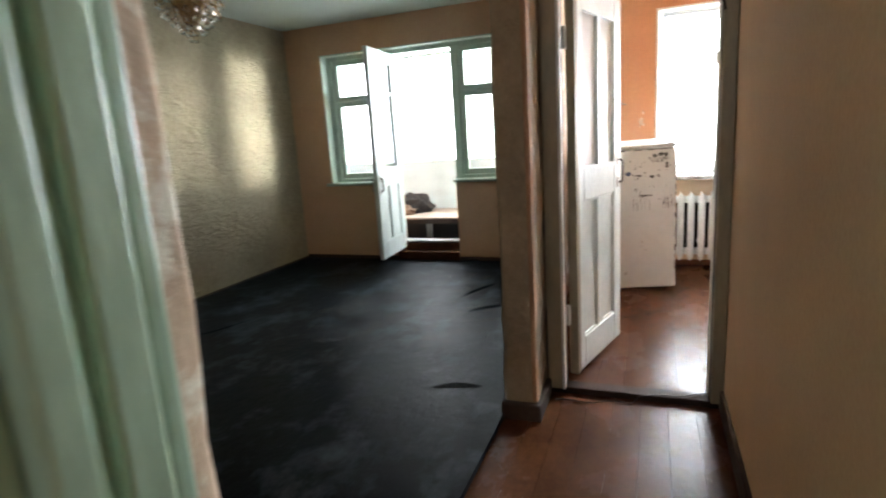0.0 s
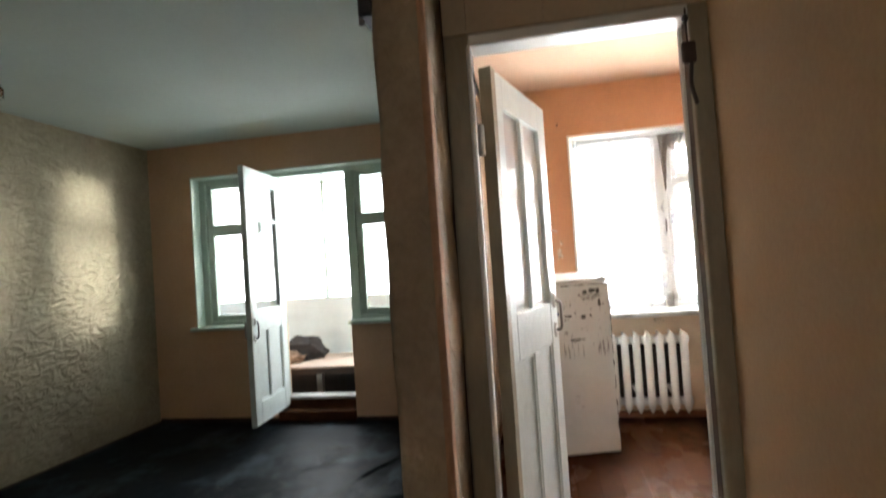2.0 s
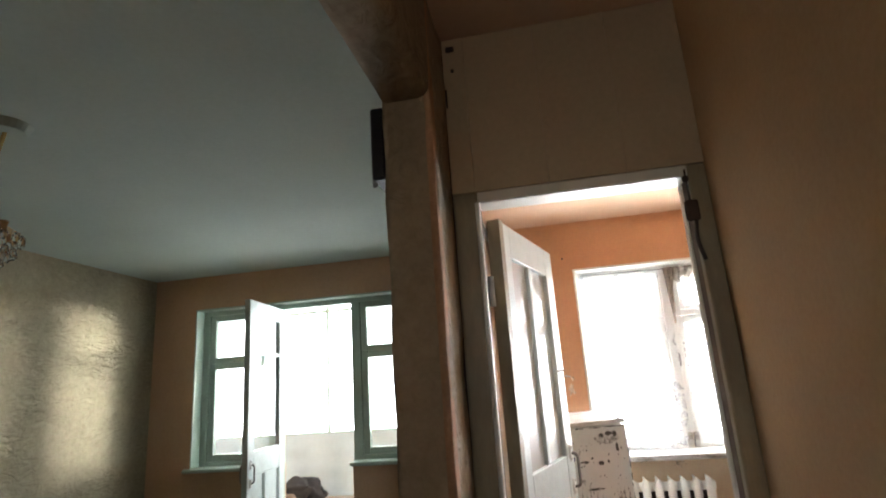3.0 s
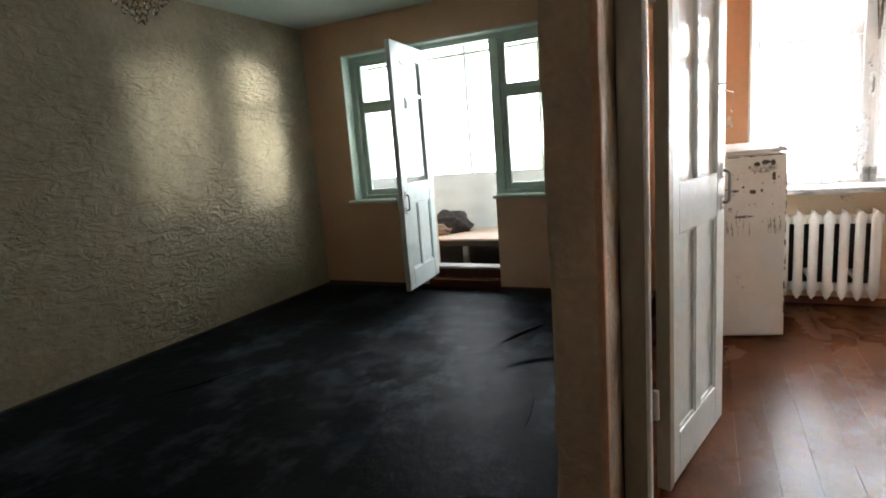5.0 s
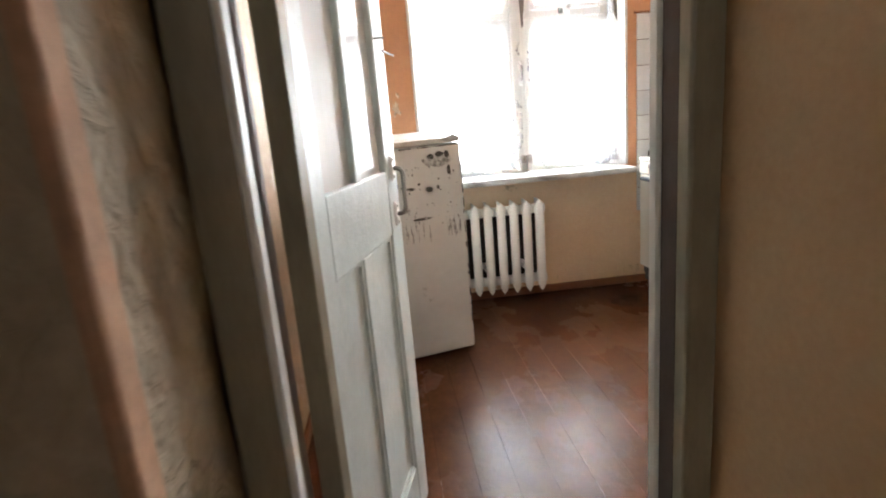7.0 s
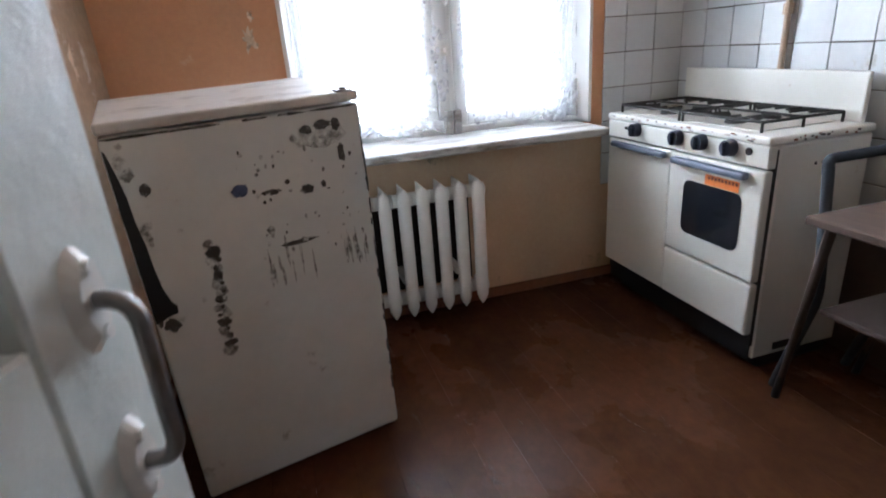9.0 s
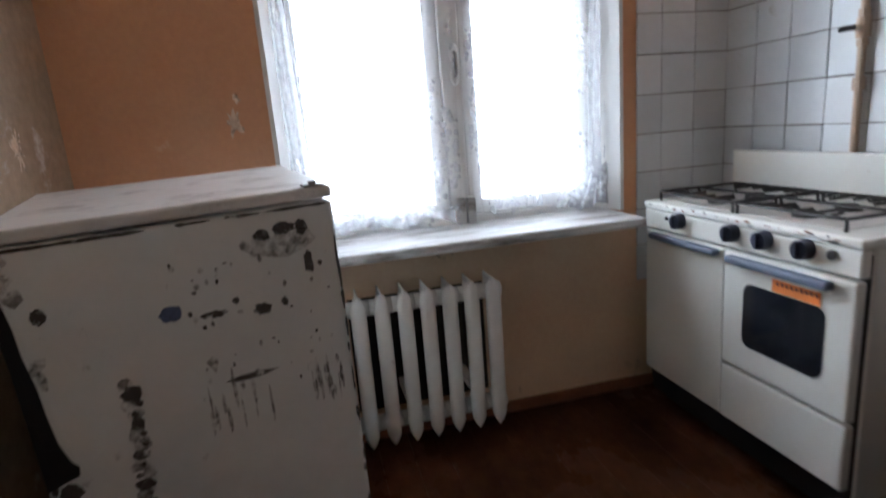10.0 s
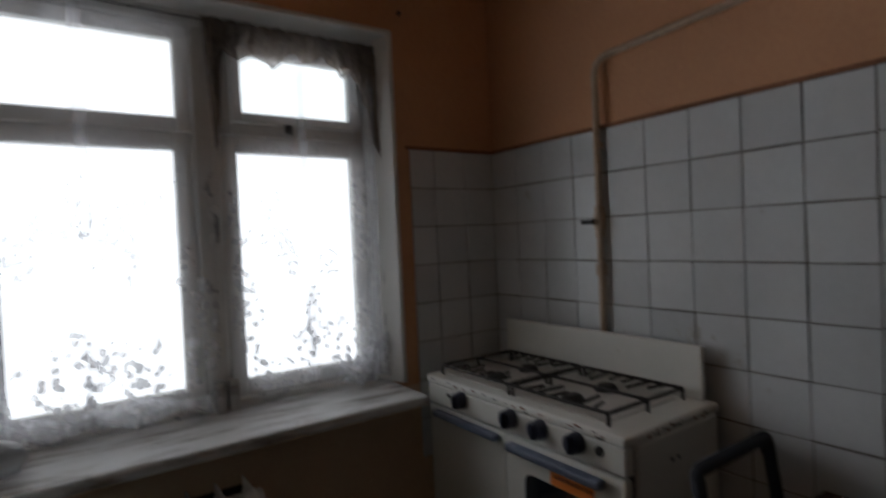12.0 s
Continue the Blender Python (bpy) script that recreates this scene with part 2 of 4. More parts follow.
def stain_mat(name, colour, cover, scale, soft=0.1):
    """Dried residue: patchy, worn through at a fine scale."""
    m = mat(name, colour, 0.65, 0.25, 14, 60, 0.2, 0.001)
    nt = m.node_tree
    geo = nt.nodes.new("ShaderNodeNewGeometry")
    fine = nt.nodes.new("ShaderNodeTexNoise")
    fine.inputs["Scale"].default_value, fine.inputs["Detail"].default_value, fine.inputs["Roughness"].default_value = scale, 6, 0.7
    nt.links.new(geo.outputs["Position"], fine.inputs["Vector"])
    wear = nt.nodes.new("ShaderNodeMapRange")
    wear.inputs["From Min"].default_value, wear.inputs["From Max"].default_value = 0.60 - 0.35 * cover, 0.60 - 0.35 * cover + soft
    nt.links.new(fine.outputs["Fac"], wear.inputs["Value"])
    nt.links.new(wear.outputs[0], nt.nodes["Principled BSDF"].inputs["Alpha"])
    return m


def glass_mat(name, rough=0.0, tint=(1, 1, 1)):
    m = bpy.data.materials.new(name)
    m.use_nodes = True
    b = m.node_tree.nodes["Principled BSDF"]
    b.inputs["Base Color"].default_value = (*tint, 1)
    b.inputs["Transmission Weight"].default_value = 1.0
    b.inputs["Roughness"].default_value = rough
    b.inputs["IOR"].default_value = 1.45
    return m


GREASE = stain_mat("grease_stain", (0.08, 0.075, 0.065), 0.75, 45, 0.14)
SMEAR = stain_mat("grey_smear", (0.42, 0.42, 0.39), 0.55, 30, 0.34)
PATCH = stain_mat("pale_plaster_patch", (0.78, 0.61, 0.44), 0.75, 20, 0.16)
MOULD = stain_mat("green_mould_patch", (0.20, 0.23, 0.15), 0.45, 30, 0.3)
SCUFF = stain_mat("worn_floor_scuff", (0.19, 0.11, 0.07), 0.4, 60, 0.25)
LINO_WEAR_SHEEN = stain_mat("worn_and_lit_linoleum", (0.17, 0.195, 0.215), 0.38, 9, 0.5)
BASE_DARK = stain_mat("wall_foot_dark", (0.16, 0.105, 0.07), 0.0, 9, 0.5)

GLASS = glass_mat("window_glass", 0.02, (0.95, 0.98, 0.97))
MILK_GLASS = glass_mat("milky_door_glass", 0.38, (0.93, 0.95, 0.94))
PLASTIC_FILM = glass_mat("clear_plastic_film", 0.3, (0.95, 0.97, 1.0))
CRYSTAL = glass_mat("crystal_glass", 0.0, (1.0, 0.96, 0.9))


def lace_mat(name, base, colour, flowers):
    """Sheer netting: part of the light passes, blotchy flower motifs are denser towards the hem."""
    m = bpy.data.materials.new(name)
    m.use_nodes = True
    nt = m.node_tree
    out = nt.nodes["Material Output"]
    nt.nodes.remove(nt.nodes["Principled BSDF"])

    def math_node(op, a, b_):
        n = nt.nodes.new("ShaderNodeMath")
        n.operation, n.use_clamp = op, True
        for k, v in enumerate((a, b_)):
            if isinstance(v, float):
                n.inputs[k].default_value = v
            else:
                nt.links.new(v, n.inputs[k])
        return n.outputs[0]

    dif, tra, clear = (nt.nodes.new("ShaderNodeBsdf" + k) for k in ("Diffuse", "Translucent", "Transparent"))
    dif.inputs[0].default_value = tra.inputs[0].default_value = (*colour, 1)
    m1, m2 = nt.nodes.new("ShaderNodeMixShader"), nt.nodes.new("ShaderNodeMixShader")
    m1.inputs[0].default_value = 0.7
    nt.links.new(dif.outputs[0], m1.inputs[1])
    nt.links.new(tra.outputs[0], m1.inputs[2])
    geo = nt.nodes.new("ShaderNodeNewGeometry")

    def noise_at(scale, detail, lo, hi, to=(0.0, 1.0), tall=1.0):
        mp = nt.nodes.new("ShaderNodeMapping")
        mp.inputs["Scale"].default_value = (1, 1, tall)
        nt.links.new(geo.outputs["Position"], mp.inputs["Vector"])
        n = nt.nodes.new("ShaderNodeTexNoise")
        n.inputs["Scale"].default_value, n.inputs["Detail"].default_value = scale, detail
        nt.links.new(mp.outputs[0], n.inputs["Vector"])
        r = nt.nodes.new("ShaderNodeMapRange")
        r.inputs["From Min"].default_value, r.inputs["From Max"].default_value = lo, hi
        r.inputs["To Min"].default_value, r.inputs["To Max"].default_value = to
        nt.links.new(n.outputs["Fac"], r.inputs["Value"])
        return r.outputs[0]

    petal = nt.nodes.new("ShaderNodeTexVoronoi")
    petal.inputs["Scale"].default_value = 38
    nt.links.new(geo.outputs["Position"], petal.inputs["Vector"])
    leaf = nt.nodes.new("ShaderNodeMapRange")
    for key, value in (("From Min", 0.52), ("From Max", 0.40), ("To Min", 0.0), ("To Max", 0.85)):
        leaf.inputs[key].default_value = value
    nt.links.new(petal.outputs["Distance"], leaf.inputs["Value"])
    motif = math_node("MULTIPLY", noise_at(8, 1, 0.47, 0.55, tall=0.45), leaf.outputs[0])
    sep = nt.nodes.new("ShaderNodeSeparateXYZ")
    nt.links.new(geo.outputs["Position"], sep.inputs[0])
    low = nt.nodes.new("ShaderNodeMapRange")
    for key, value in (("From Min", 1.85), ("From Max", 1.0), ("To Min", 0.0), ("To Max", flowers)):
        low.inputs[key].default_value = value
    nt.links.new(sep.outputs[2], low.inputs["Value"])
    alpha = math_node("ADD", math_node("MULTIPLY", motif, low.outputs[0]), math_node("MULTIPLY", noise_at(40, 3, 0.3, 0.7, (0.8, 1.2)), base))
    nt.links.new(alpha, m2.inputs[0])
    nt.links.new(clear.outputs[0], m2.inputs[1])
    nt.links.new(m1.outputs[0], m2.inputs[2])
    nt.links.new(m2.outputs[0], out.inputs[0])
    return m


LACE = lace_mat("lace_netting", 0.10, (0.66, 0.66, 0.68), 1.0)
LACE_MID = lace_mat("folded_lace", 0.34, (0.86, 0.87, 0.90), 0.4)
LACE_THIN = lace_mat("doubled_lace", 0.24, (0.72, 0.72, 0.74), 0.8)
LACE_DENSE = lace_mat("gathered_lace", 0.80, (0.24, 0.20, 0.17), 0.1)


# ---- mesh helpers ----
def mesh_of(name, bm, material, smooth=False):
    me = bpy.data.meshes.new(name)
    bm.normal_update()
    bm.to_mesh(me)
    bm.free()
    me.materials.append(material)
    if smooth:
        for p in me.polygons:
            p.use_smooth = True
    return me


def part(name, bm, material, parent=None, label="", smooth=False):
    ob = new(name, mesh_of(name, bm, material, smooth))
    if parent:
        ob.parent = parent
    if label:
        ob["label"] = label
    return ob


def add_box(bm, x0, x1, y0, y1, z0, z1, bevel=0.0, seg=1):
    vs = bmesh.ops.create_cube(bm, size=1)["verts"]
    for v in vs:
        v.co = Vector(((x0 + x1) / 2 + v.co.x * (x1 - x0), (y0 + y1) / 2 + v.co.y * (y1 - y0), (z0 + z1) / 2 + v.co.z * (z1 - z0)))
    if bevel:
        es = list({e for v in vs for e in v.link_edges})
        bmesh.ops.bevel(bm, geom=es, offset=bevel, segments=seg, affect="EDGES", profile=0.5)
    return bm


def box(x0, x1, y0, y1, z0, z1, bevel=0.0, seg=1):
    return add_box(bmesh.new(), x0, x1, y0, y1, z0, z1, bevel, seg)


def boxes(rows, bevel=0.0):
    bm = bmesh.new()
    for r in rows:
        add_box(bm, *r, bevel)
    return bm


def add_rod(bm, a, b, r, seg=10, r2=None):
    a, b = Vector(a), Vector(b)
    m = Matrix.Translation((a + b) / 2) @ (b - a).to_track_quat("Z", "Y").to_matrix().to_4x4()
    bmesh.ops.create_cone(bm, cap_ends=True, segments=seg, radius1=r, radius2=r if r2 is None else r2, depth=(b - a).length, matrix=m)
    return bm


def rod(a, b, r, seg=10, r2=None):
    return add_rod(bmesh.new(), a, b, r, seg, r2)


def tube(name, pts, r, material, parent=None, label="", cyclic=False):
    c = bpy.data.curves.new(name, "CURVE")
    c.dimensions, c.bevel_depth, c.bevel_resolution = "3D", r, 3
    c.use_fill_caps = True
    s = c.splines.new("POLY")
    s.points.add(len(pts) - 1)
    for p, q in zip(s.points, pts):
        p.co = (*q, 1)
    s.use_cyclic_u = cyclic
    tmp = bpy.data.objects.new(name, c)
    scene.collection.objects.link(tmp)
    me = bpy.data.meshes.new_from_object(tmp.evaluated_get(bpy.context.evaluated_depsgraph_get()))
    bpy.data.objects.remove(tmp)
    bpy.data.curves.remove(c)
    me.name = name
    me.materials.clear()
    me.materials.append(material)
    for p in me.polygons:
        p.use_smooth = True
    ob = new(name, me)
    if parent:
        ob.parent = parent
    if label:
        ob["label"] = label
    return ob


def bend(pts, r=0.04, n=5):
    """Rounds the corners of a polyline."""
    pts = [Vector(p) for p in pts]
    out = [pts[0]]
    for a, b, c in zip(pts, pts[1:], pts[2:]):
        p, q = b + (a - b).normalized() * r, b + (c - b).normalized() * r
        out += [p.lerp(b, i / n).lerp(b.lerp(q, i / n), i / n) for i in range(n + 1)]
    return out + [pts[-1]]


def root(name, label, category, m=None, group=""):
    ob = new(name)
    if m is not None:
        ob.matrix_world = m
    return tagged(ob, label, category, group)


def structure(name, bm, material, label="", category="", smooth=False):
    ob = part(name, bm, material, None, "", smooth)
    return tagged(ob, label, category, kind="structure")


def wobble(ob_bm, amount, scale, axes=(1, 1, 1)):
    for v in ob_bm.verts:
        n = noise.noise_vector(v.co * scale)
        v.co += Vector((n.x * axes[0], n.y * axes[1], n.z * axes[2])) * amount
    return ob_bm


# ---- plan ----
YW = 5.408          # inner face of the outer wall
XR = 2.517          # kitchen wall behind the stove
XL = -3.12          # far side wall of the living room
HALL_R = 0.940
Z_LIV, Z_HALL, Z_KIT = 2.495, 2.57, 2.60
FLOOR_HALL = -0.025
WIN = (0.656, 2.009, 0.80, 2.20)
LWIN = (-2.69, -0.53, 0.83, 2.185)
LDOOR = (-1.94, -1.24)

# floors
structure("floor_living", box(XL, -0.0, 0.1, YW, -0.12, 0.0), LINO, "dark worn linoleum floor with scuffed paler patches", "floor")
structure("floor_base", boxes([(0.0, HALL_R, -1.2, 2.8, -0.2, -0.06), (0.0, XR, 2.8, YW, -0.2, -0.045)]), DARK_WOOD, "dark subfloor under the painted boards", "floor")

# outer wall: kitchen side and living side
structure("wall_kitchen_window", boxes([
    (-0.0, WIN[0], YW, YW + 0.38, -0.1, Z_KIT + 0.1), (WIN[1], XR + 0.15, YW, YW + 0.38, WIN[2], Z_KIT + 0.1),
    (WIN[0], WIN[1], YW, YW + 0.38, WIN[3], Z_KIT + 0.1)]), ORANGE,
    "orange distempered kitchen wall with pale peeling patches", "wall")
structure("wall_under_window", box(WIN[0], XR + 0.15, YW, YW + 0.38, -0.1, WIN[2]), UNDER_SILL, "dirty beige distempered wall under the window sill, paled to stand for bounced light", "wall")
# near-black panel paints the shade seen between the radiator columns
structure("wall_patch", box(0.83, 1.375, YW - 0.004, YW, 0.13, 0.600), RADIATOR_SHADE, "dark panel painting the shade behind the radiator", "wall")
structure("wall_living_window", boxes([
    (XL - 0.15, LWIN[0], YW, YW + 0.24, -0.1, 2.6), (LWIN[1], -0.0, YW, YW + 0.24, -0.1, 2.6),
    (LWIN[0], LWIN[1], YW, YW + 0.24, LWIN[3], 2.6),
    (LWIN[0], LDOOR[0], YW, YW + 0.24, -0.1, LWIN[2]), (LDOOR[1], LWIN[1], YW, YW + 0.24, -0.1, LWIN[2])]), PEACH,
    "peach distempered wall with balcony door and windows", "wall")
structure("wall_living_side", box(XL - 0.15, XL, -0.05, YW, -0.1, 2.6), RELIEF, "grey relief plaster wall catching window light", "wall")
structure("wall_living_back", box(XL - 0.15, -0.0, -0.05, 0.1, -0.1, 2.6), PEACH, "peach distempered wall", "wall")
structure("wall_partition", box(-0.05, -0.0, 2.72, YW, -0.1, 2.65), OLD_WALL, "stained partition wall beside the fridge", "wall")
structure("wall_kitchen_stove", box(XR, XR + 0.15, 2.6, YW, -0.1, 2.7), ORANGE, "orange distempered wall above the tiles", "wall")
# dark panel stands in for the shade below the table
structure("wall_dado", box(XR - 0.006, XR, 2.83, YW, 0.0, 0.499), SHADE_BROWN, "dark brown panel painting the shade under the table, below the tiles", "wall")
# out of view; dark colour added to weaken bounced light in the kitchen
structure("wall_kitchen_back", boxes([(-0.0, 0.232, 2.735, 2.82, -0.1, 2.7), (0.884, XR, 2.735, 2.82, -0.1, 2.7), (0.232, 0.884, 2.735, 2.82, 1.985, 2.7)]), SHADE_BROWN,
          "unseen kitchen wall round the door, darkened to cut bounced light", "wall")

# hall walls, pillar and beam
structure("wall_hall_right", box(HALL_R, HALL_R + 0.12, -1.2, 2.73, -0.1, 2.7), HALL_PAINT, "plain tan painted hall wall", "wall")
# unseen end wall; its opening is added to let the fill lamp through
structure("wall_hall_back", boxes([(0.0, 0.14, -1.32, -1.2, -0.1, 2.7), (0.80, HALL_R, -1.32, -1.2, -0.1, 2.7), (0.14, 0.80, -1.32, -1.2, 2.30, 2.7), (0.14, 0.80, -1.32, -1.2, -0.1, 1.56)]), HALL_PAINT, "plain tan painted end wall of the hall", "wall")

# pale hazy distance outside the windows
HAZE = bpy.data.materials.new("hazy_daylight")
HAZE.use_nodes = True
hz = HAZE.node_tree.nodes["Principled BSDF"]
hz.inputs["Base Color"].default_value = (0, 0, 0, 1)
hz.inputs["Emission Color"].default_value, hz.inputs["Emission Strength"].default_value = (0.93, 0.97, 1.0, 1), 7.0
structure("backdrop", box(-40, 40, 30, 30.2, -15, 30), HAZE, "bright hazy daylight outside the windows", "backdrop")


def rough_block(x0, x1, y0, y1, z0, z1, bevel, amount, cut=0.12):
    """A plastered block with softened, uneven edges."""
    bm = box(x0, x1, y0, y1, z0, z1, bevel, 3)
    for axis in range(3):
        lo, hi = ((x0, x1), (y0, y1), (z0, z1))[axis]
        n = int((hi - lo) / cut)
        for i in range(1, n):
            co, no = [0, 0, 0], [0, 0, 0]
            co[axis], no[axis] = lo + (hi - lo) * i / n, 1
            bmesh.ops.bisect_plane(bm, geom=bm.verts[:] + bm.edges[:] + bm.faces[:], plane_co=co, plane_no=no)
    return wobble(bm, amount, 5.5, (1, 1, 0.2))


structure("pillar", rough_block(0.002, 0.150, 2.42, 2.735, -0.05, 2.62, 0.022, 0.013), PILLAR, "rough relief-plastered pillar with a rounded uneven edge", "pillar", True)
structure("pillar_trim", wobble(box(0.130, 0.1535, 2.415, 2.475, 0.06, 2.55, 0.010, 2), 0.003, 4), STRIP, "peach painted edge strip of the pillar", "trim")
structure("beam", rough_block(0.002, 0.150, 0.55, 2.47, 2.195, 2.66, 0.03, 0.010), PILLAR, "rough plastered beam over the opening to the room", "beam", True)
structure("wall_hall_left", rough_block(0.002, 0.165, -1.2, 0.605, -0.05, 2.66, 0.02, 0.012, 0.08), STUB, "peach wall stub with a crumbling edge", "wall", True)
# green painted boards on the hall side of the wall stub
casing = root("green_casing", "pale green glossy moulded casing with chipped paint", "door casing")
for a, b, d in ((-0.30, 0.40, 0.016), (0.40, 0.445, 0.040), (0.445, 0.465, 0.022), (0.465, 0.52, 0.030), (0.52, 0.552, 0.020)):
    part("casing_board", wobble(box(0.160, 0.160 + d, a, b - 0.002, -0.03, 2.4, 0.008, 3), 0.002, 6), CASING_GREEN, casing)
casing["kind"] = "structure"

structure("ceiling_living", box(XL, 0.0, 0.1, YW, Z_LIV, Z_LIV + 0.12), CEILING, "whitewashed living room ceiling", "ceiling")
structure("ceiling_hall", box(0.0, HALL_R, -1.2, 2.735, Z_HALL, Z_HALL + 0.1), HALL_CEILING, "dim tan hall ceiling", "ceiling")
structure("ceiling_kitchen", box(-0.0, XR, 2.82, YW, Z_KIT, Z_KIT + 0.1), KITCHEN_CEILING, "tan washed kitchen ceiling", "ceiling")
# out of view; added to close the gaps above the ceilings against the sky
structure("roof_slab", box(XL - 0.2, XR + 0.2, -1.4, YW + 0.3, 2.74, 2.85), CEILING, "unseen slab over the flat, added to keep sky light out", "ceiling")

# dark skirtings
structure("baseboard_pillar", wobble(box(-0.014, 0.170, 2.395, 2.70, -0.03, 0.055, 0.01, 2), 0.006, 7), DARK_WOOD, "dark chipped skirting round the pillar foot", "baseboard")
structure("baseboard_living_side", box(XL, XL + 0.012, 0.1, YW, 0, 0.016, 0.004), DARK_WOOD, "dark skirting along the relief wall", "baseboard")
structure("baseboard_living_window", boxes([(XL + 0.02, LDOOR[0], YW - 0.02, YW, 0, 0.035), (LDOOR[1], 0, YW - 0.02, YW, 0, 0.035)]), DARK_WOOD, "dark skirting under the windows", "baseboard")
structure("baseboard_hall", box(HALL_R - 0.018, HALL_R, -1.2, 2.72, -0.03, 0.07, 0.006), DARK_WOOD, "dark skirting along the hall wall", "baseboard")
structure("baseboard_kitchen", boxes([(0.0, XR, YW - 0.022, YW, 0, 0.05), (0.0, 0.02, 2.9, YW - 0.022, 0, 0.05)], 0.006), RUST_EDGE, "brown painted kitchen skirting", "baseboard")

# kitchen door frame and threshold
frame_k = root("door_frame_kitchen", "grey-green painted kitchen door frame with worn pale edges", "door frame")
frame_k["kind"] = "structure"
part("jamb", wobble(box(0.152, 0.232, 2.70, 2.80, 0.0, 1.985, 0.006, 2), 0.002, 5), FRAME_GREEN, frame_k)
part("jamb", wobble(box(0.884, 0.938, 2.70, 2.80, 0.0, 1.985, 0.006, 2), 0.002, 5), FRAME_GREEN, frame_k)
part("jamb_edge", box(0.224, 0.238, 2.694, 2.74, 0.0, 1.95, 0.004), WHITE, frame_k, "worn cream jamb edge")
part("jamb_edge", box(0.876, 0.888, 2.785, 2.815, 0.0, 1.95, 0.004), WHITE, frame_k, "worn cream jamb edge")
part("head", box(0.232, 0.884, 2.70, 2.80, 1.947, 1.985, 0.005), WHITE, frame_k)
part("hinge", rod((0.243, 2.81, 1.62), (0.243, 2.81, 1.72), 0.011), WHITE, frame_k)
part("hinge", rod((0.243, 2.81, 0.30), (0.243, 2.81, 0.40), 0.011), WHITE, frame_k)
overdoor = root("overdoor_panel", "tan painted board panel above the kitchen door", "panel")
overdoor["kind"] = "structure"
for a, b in ((0.152, 0.228), (0.228, 0.47), (0.47, 0.71), (0.71, 0.938)):
    part("board", box(a + 0.0004, b - 0.0004, 2.70, 2.733, 1.987, 2.568, 0.001), PANEL, overdoor)
structure("threshold", wobble(box(0.152, 0.938, 2.715, 2.80, -0.04, 0.004, 0.006, 2), 0.003, 6), WORN_SILL, "dark worn wooden threshold", "threshold")

# ---- kitchen door leaf ----
def panel_door(name, label, w, h, th, lock_z, glaze, m, pane_mat, top_bar=None):
    """A framed leaf: origin at the hinge foot, x along the leaf, y through it."""
    d = root(name, label, "door", m)
    st = 0.105
    part("stile", box(0, st, 0, th, 0, h, 0.004), DOOR_PAINT, d)
    part("stile", box(w - st, w, 0, th, 0, h, 0.004), DOOR_PAINT, d)
    mid = w / 2
    part("top_rail", box(st, w - st, 0.001, th - 0.001, h - 0.12, h, 0.003), DOOR_PAINT, d)
    part("bottom_rail", box(st, w - st, 0.001, th - 0.001, 0, 0.17, 0.003), DOOR_PAINT, d)
    part("lock_rail", box(st, w - st, 0.001, th - 0.001, lock_z, lock_z + 0.17, 0.003), DOOR_PAINT, d)
    part("muntin", box(mid - 0.035, mid + 0.035, 0.002, th - 0.002, 0.17, lock_z, 0.003), DOOR_PAINT, d)
    for a, b in ((st, mid - 0.035), (mid + 0.035, w - st)):
        part("panel", box(a, b, th / 2 - 0.006, th / 2 + 0.006, 0.17, lock_z), DOOR_PAINT, d)
        part("moulding", boxes([(a, a + 0.012, 0.007, th - 0.007, 0.17, lock_z), (b - 0.012, b, 0.007, th - 0.007, 0.17, lock_z),
                                (a + 0.012, b - 0.012, 0.007, th - 0.007, 0.17, 0.182), (a + 0.012, b - 0.012, 0.007, th - 0.007, lock_z - 0.012, lock_z)]), DOOR_PAINT, d)
    if glaze == 2:
        part("glazing_bar", box(mid - 0.02, mid + 0.02, 0.004, th - 0.004, lock_z + 0.17, h - 0.12, 0.003), DOOR_PAINT, d)
        spans = ((st, mid - 0.02), (mid + 0.02, w - st))
    else:
        spans = ((st, w - st),)
    for a, b in spans:
        part("pane", box(a, b, th / 2 - 0.002, th / 2 + 0.002, lock_z + 0.17, h - 0.12), pane_mat, d).visible_shadow = pane_mat is not GLASS
    if top_bar:
        part("glazing_bar", box(st, w - st, 0.004, th - 0.004, top_bar, top_bar + 0.03, 0.003), DOOR_PAINT, d)
    return d


def pull_handle(parent, x, y, z, side, length=0.125, out=0.031):
    """A steel bow pull on two rose plates."""
    pts = bend([(x, y, z), (x, y + side * out, z), (x, y + side * out, z - length), (x, y, z - length)], 0.02)
    h = tube("handle", pts, 0.0062, STEEL, parent, "worn steel bow handle")
    for k in (0, 1):
        rose = rod((x, y - side * 0.001, z - k * length), (x, y + side * 0.008, z - k * length), 0.020, 16, 0.013)
        for v in rose.verts:
            v.co.z = z - k * length + (v.co.z - z + k * length) * 1.9
        for s2 in (-0.022, 0.022):
            add_rod(rose, (x, y + side * 0.006, z - k * length + s2), (x, y + side * 0.011, z - k * length + s2), 0.005, 8)
        part("rose", rose, WHITE, h, "painted-over handle plate")
    return h


hx, hy, fx, fy = 0.284, 2.838, 0.456, 3.462
leaf_w = math.hypot(fx - hx, fy - hy)
leaf_a = math.degrees(math.atan2(fy - hy, fx - hx))
door_k = panel_door("kitchen_door", "white painted panelled door with glazed top, standing open", leaf_w, 1.90, 0.04, 0.88, 2, pose(hx, hy, 0.025, 0, 0, leaf_a), PAINTED_GLASS)
door_k["kind"] = "structure"
